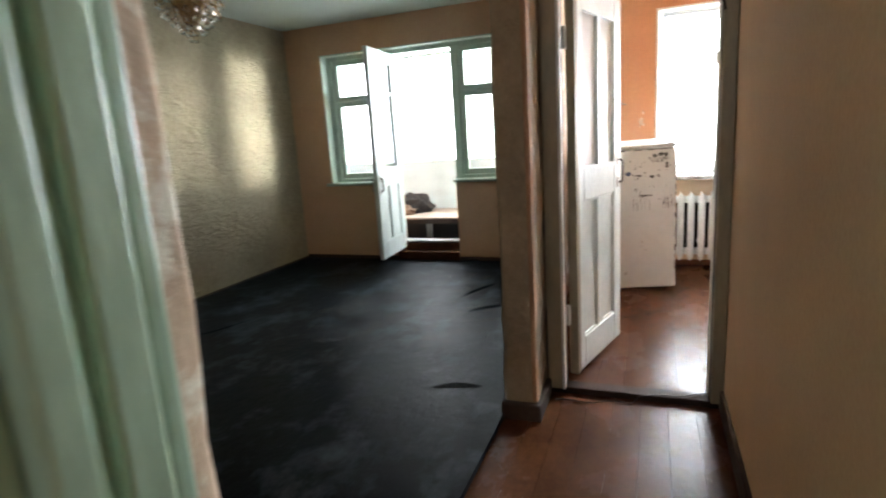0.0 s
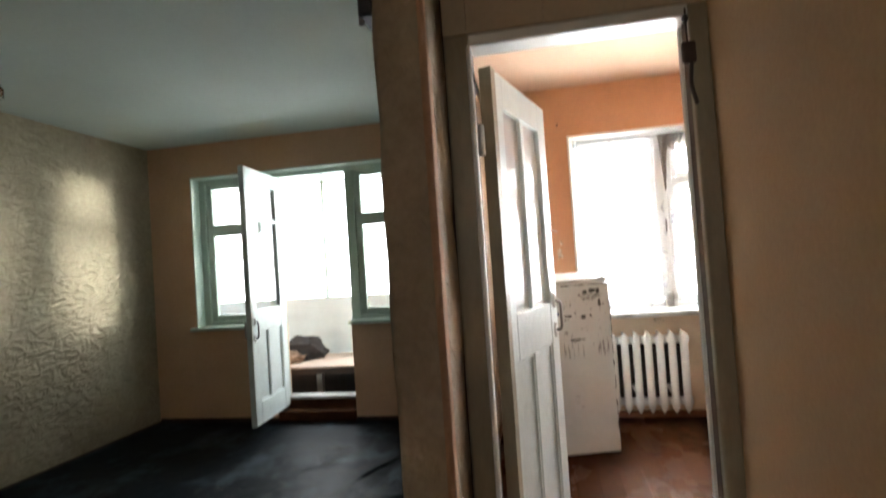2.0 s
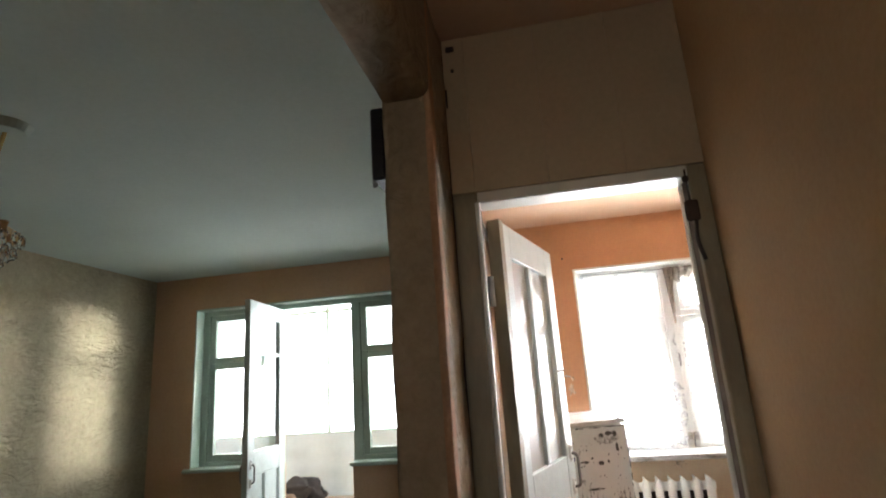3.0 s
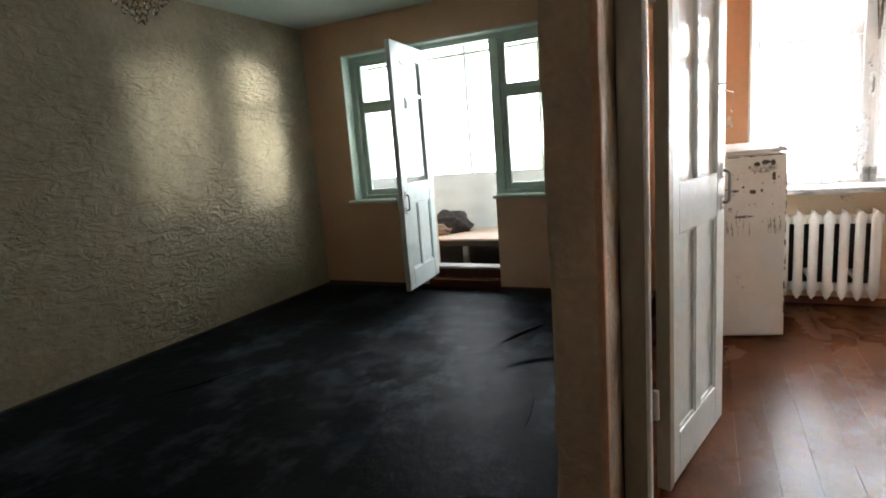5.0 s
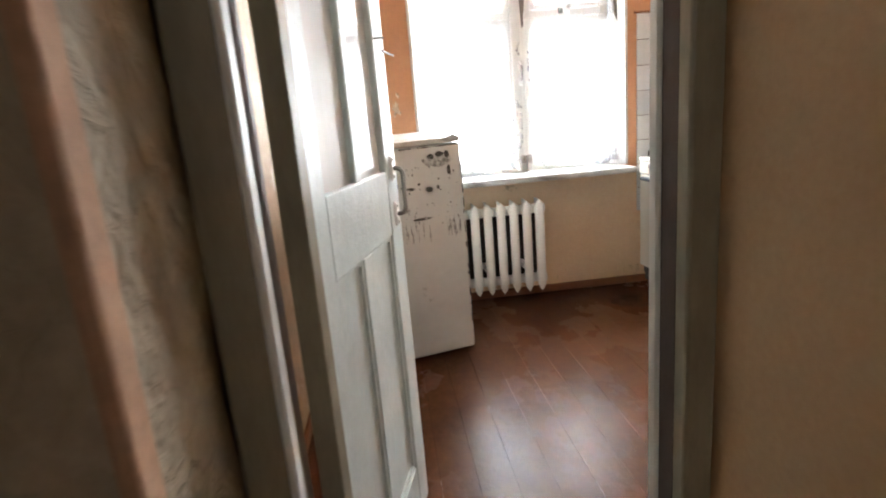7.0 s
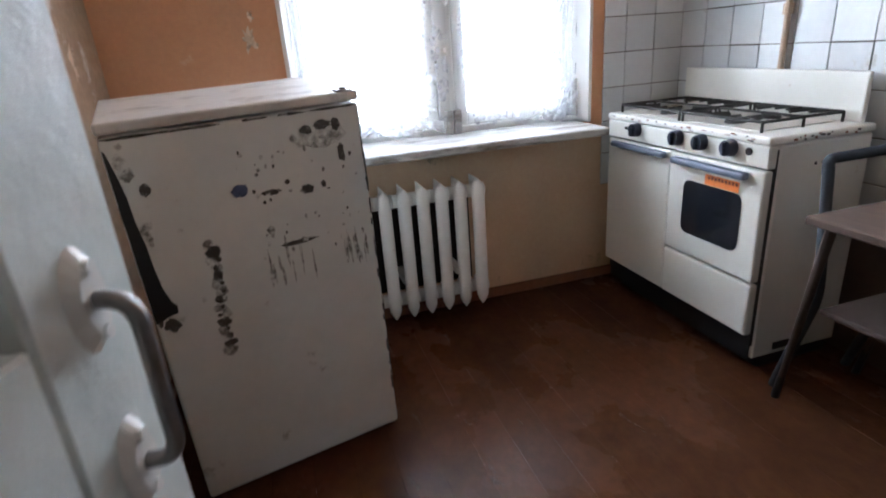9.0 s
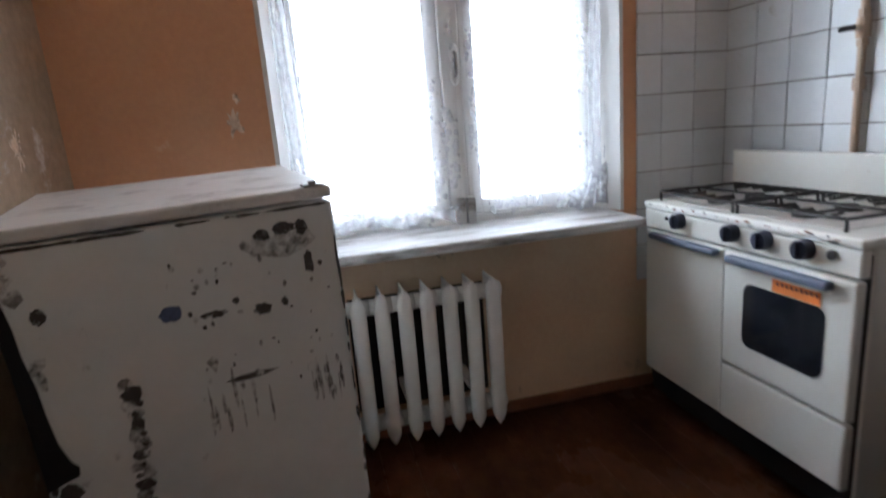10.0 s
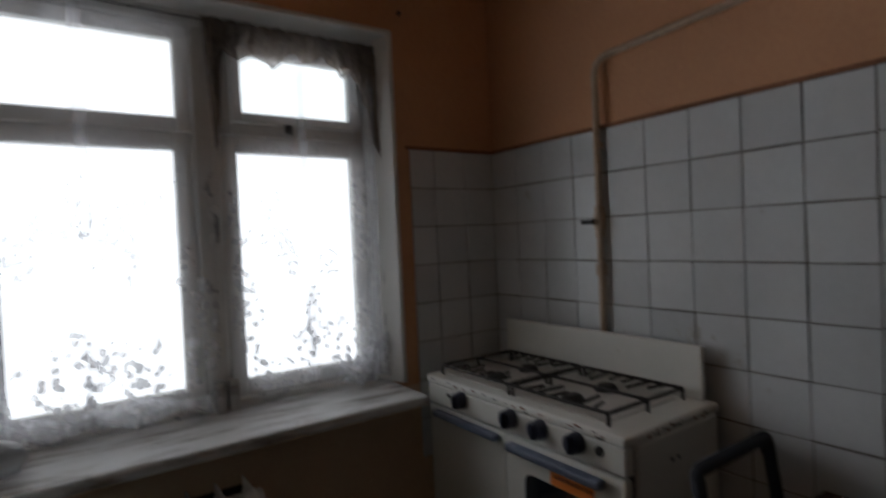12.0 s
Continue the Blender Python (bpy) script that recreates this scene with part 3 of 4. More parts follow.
for sd, y0 in ((-1, 0.0), (1, 0.04)):
    pull_handle(door_k, leaf_w - 0.055, y0, 1.055, sd)
part("hinge_edge", boxes([(-0.003, -0.0005, -0.0015, 0.0415, 0.0, 1.90), (-0.0005, 0.034, -0.0025, -0.0005, 0.0, 1.90)]), FRAME_GREEN, door_k, "olive painted hinge edge")
part("hook", add_rod(rod((leaf_w - 0.11, -0.004, 1.38), (leaf_w - 0.11, -0.03, 1.38), 0.003), (leaf_w - 0.03, -0.002, 1.36), (leaf_w + 0.05, -0.012, 1.355), 0.003), STEEL, door_k)

# ---- kitchen window ----
def sash(x0, x1, z0, z1, y, th, bar, parent, name="sash"):
    s = part(name, boxes([(x0, x0 + bar, y, y + th, z0, z1), (x1 - bar, x1, y, y + th, z0, z1),
                          (x0 + bar, x1 - bar, y, y + th, z0, z0 + bar), (x0 + bar, x1 - bar, y, y + th, z1 - bar, z1)], 0.004), WHITE if parent.name.startswith("window_1") else GREEN, parent)
    g = part("pane", box(x0 + bar, x1 - bar, y + th / 2 - 0.002, y + th / 2 + 0.002, z0 + bar, z1 - bar), GLASS, s)
    g.visible_shadow = False
    return s


win = root("window_1", "old white wooden kitchen window with a small vent sash", "window")
win["kind"] = "structure"
yf = YW + 0.13
part("window_frame", boxes([(WIN[0], WIN[0] + 0.055, yf, yf + 0.1, WIN[2], WIN[3]), (WIN[1] - 0.055, WIN[1], yf, yf + 0.1, WIN[2], WIN[3]),
                            (WIN[0] + 0.055, WIN[1] - 0.055, yf, yf + 0.1, WIN[3] - 0.05, WIN[3]), (WIN[0] + 0.055, WIN[1] - 0.055, yf, yf + 0.1, WIN[2], WIN[2] + 0.05),
                            (1.305, 1.385, yf, yf + 0.1, WIN[2] + 0.05, WIN[3] - 0.05)], 0.004), WHITE, win)
sash(0.705, 1.303, 0.852, 1.785, yf + 0.01, 0.045, 0.06, win)
sash(0.705, 1.303, 1.787, 2.148, yf + 0.01, 0.045, 0.05, win)
sash(1.387, 1.952, 0.852, 1.785, yf + 0.01, 0.045, 0.06, win)
sash(1.387, 1.952, 1.787, 2.148, yf + 0.01, 0.045, 0.045, win)
vent = sash(1.434, 1.922, 1.834, 2.112, yf - 0.004, 0.04, 0.035, win, "vent_sash")
part("latch", box(1.62, 1.65, yf - 0.012, yf - 0.004, 1.80, 1.835, 0.003), IRON, vent)
pull_handle(win, 1.36, yf, 1.50, -1, 0.09, 0.03)
reveal = root("window_reveal", "white plastered window reveal, scuffed at the edges", "reveal")
reveal["kind"] = "structure"
for rx, sd in ((WIN[0], 1), (WIN[1], -1)):
    side = box(rx - 0.012, rx + 0.012, YW - 0.006, yf - 0.001, WIN[2] + 0.02, WIN[3] - 0.006)
    for v in side.verts:
        if (v.co.x - rx) * sd > 0:
            v.co.x = rx + sd * (0.004 if v.co.y < YW + 0.01 else 0.052)
    part("reveal_side", side, PLASTER, reveal)
part("reveal_top", wobble(box(WIN[0] - 0.014, WIN[1] + 0.014, YW - 0.006, yf, WIN[3] - 0.006, WIN[3] + 0.014, 0.004), 0.002, 7), PLASTER, reveal)
structure("window_sill", wobble(box(0.60, 1.985, 5.178, yf, 0.785, 0.822, 0.010, 2), 0.004, 5), SILL, "thick white window sill with worn dirty paint", "window sill")

# ---- radiator ----
rad = root("radiator", "white painted cast iron sectional radiator under the window", "radiator")


def rad_section(x):
    """A two-column section: rounded columns, pointed toes, ridged shoulders."""
    bm = bmesh.new()
    for yc, hw, hd in ((5.190, 0.0275, 0.023),):
        rings = []
        for z, k in ((0.088, 0.12), (0.106, 0.55), (0.132, 0.92), (0.165, 1.0), (0.60, 1.0), (0.635, 0.95), (0.655, 0.75), (0.668, 0.35)):
            rings.append([bm.verts.new((x + hw * k * math.copysign(abs(math.cos(a)) ** 0.75, math.cos(a)), yc + hd * k * math.copysign(abs(math.sin(a)) ** 0.75, math.sin(a)), z)) for a in [2 * math.pi * i / 14 for i in range(14)]])
        for r0, r1_ in zip(rings, rings[1:]):
            for i in range(14):
                bm.faces.new((r0[i], r0[(i + 1) % 14], r1_[(i + 1) % 14], r1_[i]))
        bm.faces.new(rings[0][::-1])
        bm.faces.new(rings[-1])
    for zc in (0.165, 0.615):
        add_rod(bm, (x - 0.041, 5.235, zc), (x + 0.041, 5.235, zc), 0.030, 12)
        add_box(bm, x - 0.010, x + 0.010, 5.19, 5.28, zc - 0.035, zc + 0.035, 0.006)
    add_box(bm, x - 0.004, x + 0.004, 5.172, 5.295, 0.64, 0.675, 0.003)
    return bm


for i in range(7):
    part("section", rad_section(1.348 - i * 0.082), RADIATOR, rad, smooth=True)
for bx in (1.0, 1.25):
    part("bracket", box(bx, bx + 0.03, 5.26, YW, 0.22, 0.25), RADIATOR, rad)
part("feed_pipe", rod((0.82, 5.265, 0.15), (0.60, 5.265, 0.15), 0.014), RADIATOR, rad)

# ---- fridge ----
fr = root("fridge", "old small white fridge with rust and adhesive stains on its door", "fridge", pose(0.803, 4.594, 0.0, 2.6, -1.2, 12))
FW, FD, FH = 0.612, 0.575, 1.122
part("body", box(-FW, 0, 0.055, FD, 0.03, FH - 0.032, 0.012, 2), FRIDGE_WHITE, fr)
part("top_panel", box(-FW - 0.002, 0.002, 0.001, FD, FH - 0.026, FH, 0.006, 2), FRIDGE_TOP, fr, "stained pale top panel")
fdoor = part("door", box(-FW, 0, 0.0, 0.046, 0.022, FH - 0.031, 0.010, 3), FRIDGE_WHITE, fr)
part("gasket", box(-FW + 0.012, -0.012, 0.046, 0.055, 0.035, FH - 0.05), BLACK, fr)
part("hinge", boxes([(-0.055, -0.012, 0.002, 0.04, FH, FH + 0.005), (-0.042, -0.026, 0.008, 0.024, FH + 0.005, FH + 0.012)], 0.002), STEEL, fr, "small steel top hinge")
for px in (-FW + 0.05, -0.05):
    part("foot", rod((px, 0.09, 0), (px, 0.09, 0.035), 0.02), BLACK, fr)
    part("foot", rod((px, FD - 0.06, -0.026), (px, FD - 0.06, 0.035), 0.02), BLACK, fr)


def blot(rng, cx, cz, w, h, n=18, jag=0.35):
    """An irregular flat stain on the door's front."""
    bm = bmesh.new()
    vs = []
    for i in range(n):
        a = 2 * math.pi * i / n
        k = 1.1 - jag * rng.random()
        vs.append(bm.verts.new((cx + math.cos(a) * w / 2 * k, -0.0012, cz + math.sin(a) * h / 2 * k)))
    bm.faces.new(vs)
    return bm


rng = random.Random(4)
STAINS = [(-0.105, 0.985, 0.135, 0.05, SMEAR), (-0.09, 1.015, 0.04, 0.022, GREASE), (-0.055, 1.012, 0.022, 0.03, GREASE), (-0.135, 1.008, 0.03, 0.02, GREASE),
          (-0.05, 0.935, 0.018, 0.045, GREASE), (-0.325, 0.885, 0.035, 0.03, BLUE_SPOT), (-0.25, 0.865, 0.045, 0.014, GREASE), (-0.205, 0.885, 0.012, 0.012, GREASE),
          (-0.155, 0.855, 0.032, 0.022, GREASE), (-0.11, 0.86, 0.012, 0.018, GREASE), (-0.20, 0.715, 0.085, 0.012, GREASE),
          (-0.585, 0.88, 0.018, 0.10, GREASE), (-0.580, 0.76, 0.022, 0.16, GREASE), (-0.582, 0.64, 0.016, 0.14, GREASE), (-0.555, 0.575, 0.035, 0.035, GREASE),
          (-0.56, 0.985, 0.03, 0.05, SMEAR), (-0.53, 0.93, 0.02, 0.03, GREASE)]
for i in range(15):      # the torn label running down the door
    k = i / 14
    STAINS.append((-0.425 - 0.012 * k + rng.uniform(-0.008, 0.008), 0.765 - 0.31 * k, rng.uniform(0.022, 0.036), rng.uniform(0.018, 0.034), (SMEAR, GREASE, SMEAR)[i % 3]))
    STAINS.append((-0.425 - 0.012 * k + rng.uniform(-0.016, 0.016), 0.765 - 0.31 * k, rng.uniform(0.008, 0.014), rng.uniform(0.008, 0.016), GREASE))
for i in range(34):      # drip marks
    STAINS.append((-0.30 + 0.29 * rng.random(), 0.625 + 0.08 * rng.random(), rng.uniform(0.003, 0.008), rng.uniform(0.015, 0.085), SMEAR))
for i in range(44):      # specks
    STAINS.append((-0.33 + 0.32 * rng.random(), 0.68 + 0.30 * rng.random(), rng.uniform(0.003, 0.010), rng.uniform(0.003, 0.012), GREASE if i % 3 == 0 else SMEAR))
def outline_mark(outline, material, name="stain"):
    bm = bmesh.new()
    bm.faces.new([bm.verts.new((x, -0.0016, z)) for x, z in outline])
    return part(name, bm, material, fdoor)


# black wedge on the door face paints the shaded gap at its left edge
gap_shade_r = [(-0.588, 0.985), (-0.578, 0.93), (-0.572, 0.88), (-0.570, 0.82), (-0.563, 0.76), (-0.561, 0.70), (-0.556, 0.64), (-0.545, 0.60), (-0.535, 0.585), (-0.538, 0.565), (-0.560, 0.56)]
outline_mark([(-0.6095, 0.62), (-0.6095, 1.065)] + [(x - 0.016, z + 0.072) for x, z in gap_shade_r], BLACK)
outline_mark([(-0.30 + 0.012 * i, 0.80 + 0.01 * (i % 2)) for i in range(3)] + [(-0.285, 0.77)], SMEAR)
for i in range(22):      # paint rubbed off along the door's rims
    STAINS.append((0.015 - rng.uniform(0.0, 0.004), 0.06 + 0.94 * rng.random(), rng.uniform(0.003, 0.007), rng.uniform(0.01, 0.07), GREASE))
    STAINS.append((-0.56 + 0.56 * rng.random(), 1.054, rng.uniform(0.02, 0.09), rng.uniform(0.003, 0.007), GREASE))
for i in range(6):
    STAINS.append((-0.575 + 0.05 * rng.random(), 0.80 + 0.24 * rng.random(), rng.uniform(0.010, 0.028), rng.uniform(0.012, 0.045), SMEAR))
for sx, sz, sw, sh, smat in STAINS:
    part("stain", blot(rng, sx - 0.018, sz + 0.032, sw * 1.2, sh * 1.2), smat, fdoor)

# ---- stove ----
SX, SY0, SY1, SH = 2.048, 4.388, 5.285, 0.870
stove = root("gas_stove", "cream enamel four-burner gas stove with bottle compartment and orange sticker", "stove")
# solid black box paints the shade in the gaps round the doors
part("seam", box(SX + 0.026, SX + 0.040, SY0 + 0.006, SY1 - 0.006, 0.11, SH - 0.045), BLACK, stove, "black filler painting the shade in the gaps behind the doors")
part("body", box(SX + 0.040, 2.475, SY0, SY1, 0.055, SH - 0.03, 0.006), ENAMEL, stove)
# black strip on the body stands in for the shaded recess below
part("kick_panel", box(SX + 0.034, SX + 0.0396, SY0 + 0.014, SY1 - 0.004, 0.056, 0.17), BLACK, stove, "black panel painting the shade in the recess under the doors")
part("foot_slot", box(SX + 0.13, SX + 0.27, SY0 - 0.0025, SY0 + 0.004, 0.075, 0.105, 0.001), BLACK, stove, "dark slot low in the side panel")
part("plinth", box(SX + 0.09, 2.46, SY0 + 0.02, SY1 - 0.02, 0.0, 0.055), BLACK, stove)
part("cooktop", box(SX - 0.008, 2.48, SY0 - 0.004, SY1 + 0.004, SH - 0.028, SH, 0.010, 3), ENAMEL, stove)
part("hob", box(SX + 0.05, 2.42, SY0 + 0.10, SY1 - 0.06, SH, SH + 0.003), HOB, stove, "burnt stained hob")
part("control_panel", box(SX - 0.004, SX + 0.03, SY0, SY1, 0.766, SH - 0.030, 0.005), ENAMEL, stove)
for ky in (5.068, 4.812, 4.684, 4.545):
    k = part("knob", rod((SX - 0.034, ky, 0.816), (SX - 0.003, ky, 0.816), 0.027, 20, 0.030), KNOB, stove)
    part("grip", box(SX - 0.046, SX - 0.034, ky - 0.005, ky + 0.005, 0.793, 0.839, 0.002), KNOB, k)
for ky, r in ((4.468, 0.013), (5.146, 0.007)):
    part("button", rod((SX - 0.010, ky, 0.815), (SX - 0.003, ky, 0.815), r, 14), IRON, stove)
cdoor = part("compartment_door", box(SX - 0.002, SX + 0.028, 4.852, SY1 - 0.003, 0.160, 0.758, 0.006, 2), ENAMEL, stove)
part("handle", wobble(box(SX - 0.034, SX - 0.003, 4.866, 5.225, 0.728, 0.752, 0.008, 2), 0.001, 5), SLATE_PLASTIC, cdoor, "slate blue bar handle")
odoor = part("oven_door", box(SX - 0.006, SX + 0.028, SY0 + 0.004, 4.846, 0.365, 0.758, 0.008, 2), ENAMEL, stove)
part("handle", box(SX - 0.040, SX - 0.007, 4.450, 4.812, 0.722, 0.748, 0.008, 2), SLATE_PLASTIC, odoor, "slate blue bar handle")


def rounded_rect(y0, y1, z0, z1, r, x0, x1):
    bm = bmesh.new()
    vs = []
    for cy, cz, a0 in ((y1 - r, z1 - r, 0), (y0 + r, z1 - r, 90), (y0 + r, z0 + r, 180), (y1 - r, z0 + r, 270)):
        for i in range(5):
            a = radians(a0 + 22.5 * i)
            vs.append(bm.verts.new((x0, cy + r * math.cos(a), cz + r * math.sin(a))))
    f = bm.faces.new(vs)
    e = bmesh.ops.extrude_face_region(bm, geom=[f])
    bmesh.ops.translate(bm, verts=[v for v in e["geom"] if isinstance(v, bmesh.types.BMVert)], vec=(x1 - x0, 0, 0))
    bmesh.ops.recalc_face_normals(bm, faces=bm.faces[:])
    return bm


part("oven_window", rounded_rect(4.472, 4.756, 0.455, 0.665, 0.03, SX - 0.0085, SX + 0.01), OVEN_GLASS, odoor, "dark oven glass")
tr = part("sticker", box(SX - 0.0105, SX - 0.0088, 4.488, 4.646, 0.668, 0.706), STICKER, odoor, "orange warning sticker")
for k in range(9):
    ly = 4.631 - k * 0.016
    part("letter", box(SX - 0.0112, SX - 0.0106, ly - 0.010, ly, 0.690, 0.700 + 0.002 * (k % 2)), INK, tr)
part("drawer", box(SX - 0.006, SX + 0.028, SY0 + 0.004, 4.846, 0.160, 0.357, 0.008, 2), ENAMEL, stove)
part("backsplash", wobble(box(2.447, 2.467, SY0 + 0.028, SY1 - 0.004, SH - 0.002, 1.036, 0.008, 3), 0.002, 4), ENAMEL, stove)
for hz in (0.755, 0.775):
    part("vent_hole", rod((2.24 + (hz - 0.755) * 1.5, SY0 - 0.001, 0.765), (2.24 + (hz - 0.755) * 1.5, SY0 + 0.004, 0.765), 0.006), BLACK, stove)
for by0, by1 in ((4.47, 4.845), (4.865, 5.24)):
    g = bmesh.new()
    z = SH + 0.034
    bars = [((2.085, by0, z), (2.43, by0, z)), ((2.085, by1, z), (2.43, by1, z)), ((2.085, by0, z), (2.085, by1, z)), ((2.43, by0, z), (2.43, by1, z)), ((2.2575, by0, z), (2.2575, by1, z))]
    for j in range(1, 7):
        yy = by0 + (by1 - by0) * j / 7
        for xa, xb in ((2.085, 2.2575), (2.43, 2.2575)):
            bars.append(((xa, yy, z), (xa + (xb - xa) * (0.62 if j in (2, 5) else 0.40), yy + 0.012 * (j - 3.5) * -0.6, z)))
    for px in (2.085, 2.2575, 2.43):
        for py in (by0, by1):
            bars.append(((px, py, SH), (px, py, z)))
    for a, b in bars:
        add_rod(g, a, b, 0.0055, 6)
    part("grate", g, IRON, stove, "sooty wire pan grate")
for bx in (2.18, 2.34):
    for by in (4.68, 5.04):
        b = part("burner", rod((bx, by, SH), (bx, by, SH + 0.014), 0.040, 20, 0.034), IRON, stove)
        part("burner_cap", rod((bx, by, SH + 0.014), (bx, by, SH + 0.022), 0.032, 20, 0.026), IRON, b)

chip_rng = random.Random(21)
for i in range(26):
    cy = chip_rng.uniform(SY0 + 0.01, SY1 - 0.01)
    c = blot(chip_rng, 0, 0, chip_rng.uniform(0.006, 0.03), chip_rng.uniform(0.003, 0.008), 10)
    o = part("chip", c, GREASE if i % 2 else RUST_EDGE, stove)
    o.matrix_basis = pose(SX - 0.0075, cy, SH - 0.004 - 0.016 * chip_rng.random(), 0, 0, -90)
for i in range(16):
    c = blot(chip_rng, 0, 0, chip_rng.uniform(0.006, 0.03), chip_rng.uniform(0.004, 0.012), 10)
    o = part("chip", c, GREASE if i % 2 else RUST_EDGE, stove)
    o.matrix_basis = pose(chip_rng.uniform(SX + 0.05, 2.44), SY0 - 0.0036, SH - 0.006 - 0.016 * chip_rng.random())

# ---- gas pipe ----
pipe = root("gas_pipe", "brownish painted gas pipe with a tap running down to the stove", "pipe")
tube("pipe_run", bend([(2.487, 3.2, 2.05), (2.487, 4.80, 1.99), (2.487, 4.80, 0.95)], 0.06), 0.012, PIPE, pipe)
part("valve", add_rod(rod((2.487, 4.80, 1.45), (2.487, 4.80, 1.39), 0.020, 8), (2.487, 4.80, 1.42), (2.445, 4.80, 1.42), 0.010), PIPE, pipe)
part("valve_lever", box(2.436, 2.448, 4.79, 4.845, 1.412, 1.428, 0.003), IRON, pipe)
part("valve_nut", rod((2.487, 4.80, 1.385), (2.487, 4.80, 1.365), 0.0175, 6), PIPE, pipe)
part("valve_nut", rod((2.487, 4.80, 1.475), (2.487, 4.80, 1.452), 0.0175, 6), PIPE, pipe)
part("coupling", rod((2.487, 4.80, 1.27), (2.487, 4.80, 1.23), 0.019, 8), PIPE, pipe)
part("clip", box(2.485, XR, 4.785, 4.815, 1.68, 1.70), PIPE, pipe)

# ---- small table and chair beside the stove ----
tb = root("side_table", "small worn wooden table with splayed brown legs", "table")
part("tabletop", box(1.892, 2.46, 3.40, 4.113, 0.690, 0.714, 0.004), TABLE_WOOD, tb)
for lx, fx2 in ((1.965, 2.055), (2.39, 2.42)):
    for ly, fy2 in ((4.085, 4.245), (3.44, 3.40)):
        leg = part("leg", rod((fx2, fy2, 0.0), (lx, ly, 0.690), 0.010, 10, 0.015), LEG_WOOD, tb)
        part("foot_cap", rod((fx2, fy2, 0.0), (fx2 * 0.86 + lx * 0.14, fy2 * 0.86 + ly * 0.14, 0.10), 0.0125), BLACK, leg)
hc = root("tube_chair", "grey tubular metal chair pushed under the side table", "chair")
for px in (2.105, 2.44):
    tube("back_post", bend([(px + 0.0, 4.30, 0.0), (px - 0.06, 4.15, 0.42), (px, 4.236, 0.80)], 0.06), 0.016, TUBE, hc)
    tube("front_leg", [(px - 0.04, 3.74, 0.0), (px - 0.04, 3.76, 0.39)], 0.012, TUBE, hc)
part("seat", box(2.01, 2.40, 3.72, 4.115, 0.388, 0.408, 0.008, 2), LEG_WOOD, hc)
tube("top_rail", bend([(2.105, 4.236, 0.775), (2.105, 4.240, 0.820), (2.44, 4.240, 0.820), (2.44, 4.236, 0.775)], 0.02), 0.0165, TUBE, hc, "blue-grey bent tube")

# ---- living room balcony door and windows ----
lw = root("window_2", "pale green wooden window and balcony door frame", "window")
lw["kind"] = "structure"
yl = YW + 0.11
part("window_frame", boxes([
    (LWIN[0], LWIN[0] + 0.06, yl, yl + 0.09, LWIN[2], LWIN[3]), (LWIN[1] - 0.06, LWIN[1], yl, yl + 0.09, LWIN[2], LWIN[3]),
    (LWIN[0] + 0.06, LWIN[1] - 0.06, yl, yl + 0.09, LWIN[3] - 0.045, LWIN[3]),
    (LDOOR[0] - 0.05, LDOOR[0] + 0.015, yl, yl + 0.09, 0.12, LWIN[3] - 0.045), (LDOOR[1] - 0.03, LDOOR[1] + 0.05, yl, yl + 0.09, 0.12, LWIN[3] - 0.045),
    (LWIN[0] + 0.06, LDOOR[0] - 0.05, yl, yl + 0.09, LWIN[2], LWIN[2] + 0.05), (LDOOR[1] + 0.05, LWIN[1] - 0.06, yl, yl + 0.09, LWIN[2], LWIN[2] + 0.05)], 0.004), GREEN, lw)
for a, b in ((LWIN[0] + 0.062, LDOOR[0] - 0.052), (LDOOR[1] + 0.052, LWIN[1] - 0.062)):
    sash(a, b, 0.882, 1.712, yl + 0.02, 0.045, 0.054, lw)
    sash(a, b, 1.714, 2.143, yl + 0.02, 0.045, 0.052, lw)
structure("window_sill_living", boxes([(LWIN[0] - 0.05, LDOOR[0] + 0.01, YW - 0.05, yl, 0.815, 0.845), (LDOOR[1] - 0.012, LWIN[1] + 0.05, YW - 0.05, yl, 0.815, 0.845)], 0.006), GREEN, "pale green painted window sills", "window sill")
structure("window_reveal_living", boxes([(LWIN[0] - 0.008, LWIN[0] + 0.004, YW - 0.004, yl, 0.846, LWIN[3]), (LWIN[0] - 0.008, LWIN[1], YW - 0.004, yl, LWIN[3] - 0.003, LWIN[3] + 0.010)]), GREEN, "pale green painted window reveal", "reveal")
structure("balcony_threshold", boxes([(LDOOR[0], LDOOR[1], YW - 0.03, YW + 0.10, 0.0, 0.09), (LDOOR[0], LDOOR[1], YW + 0.10, YW + 0.24, 0.0, 0.16)], 0.006), RED_FLOOR, "brown painted balcony door step", "threshold")
structure("balcony_sill_board", box(LDOOR[0], LDOOR[1], YW + 0.10, YW + 0.235, 0.164, 0.185, 0.004), SILL, "pale worn threshold board", "threshold")
bdoor = panel_door("balcony_door", "white painted balcony door with glazed top, standing open", 0.68, 2.02, 0.045, 0.72, 1, pose(-1.935, 5.515, 0.115, 0, 0, 275), GLASS, 1.60)
bdoor["kind"] = "structure"
pull_handle(bdoor, 0.68 - 0.05, 0.0, 0.80, -1)
pull_handle(bdoor, 0.68 - 0.05, 0.045, 0.80, 1)

# ---- balcony ----
structure("balcony_floor", box(-3.9, 0.3, YW + 0.24, 7.0, -0.1, 0.02), GROUT, "bare balcony floor", "floor")
structure("balcony_ceiling", box(-3.9, 0.3, YW + 0.24, 7.0, 2.45, 2.6), CEILING, "whitewashed balcony ceiling", "ceiling")
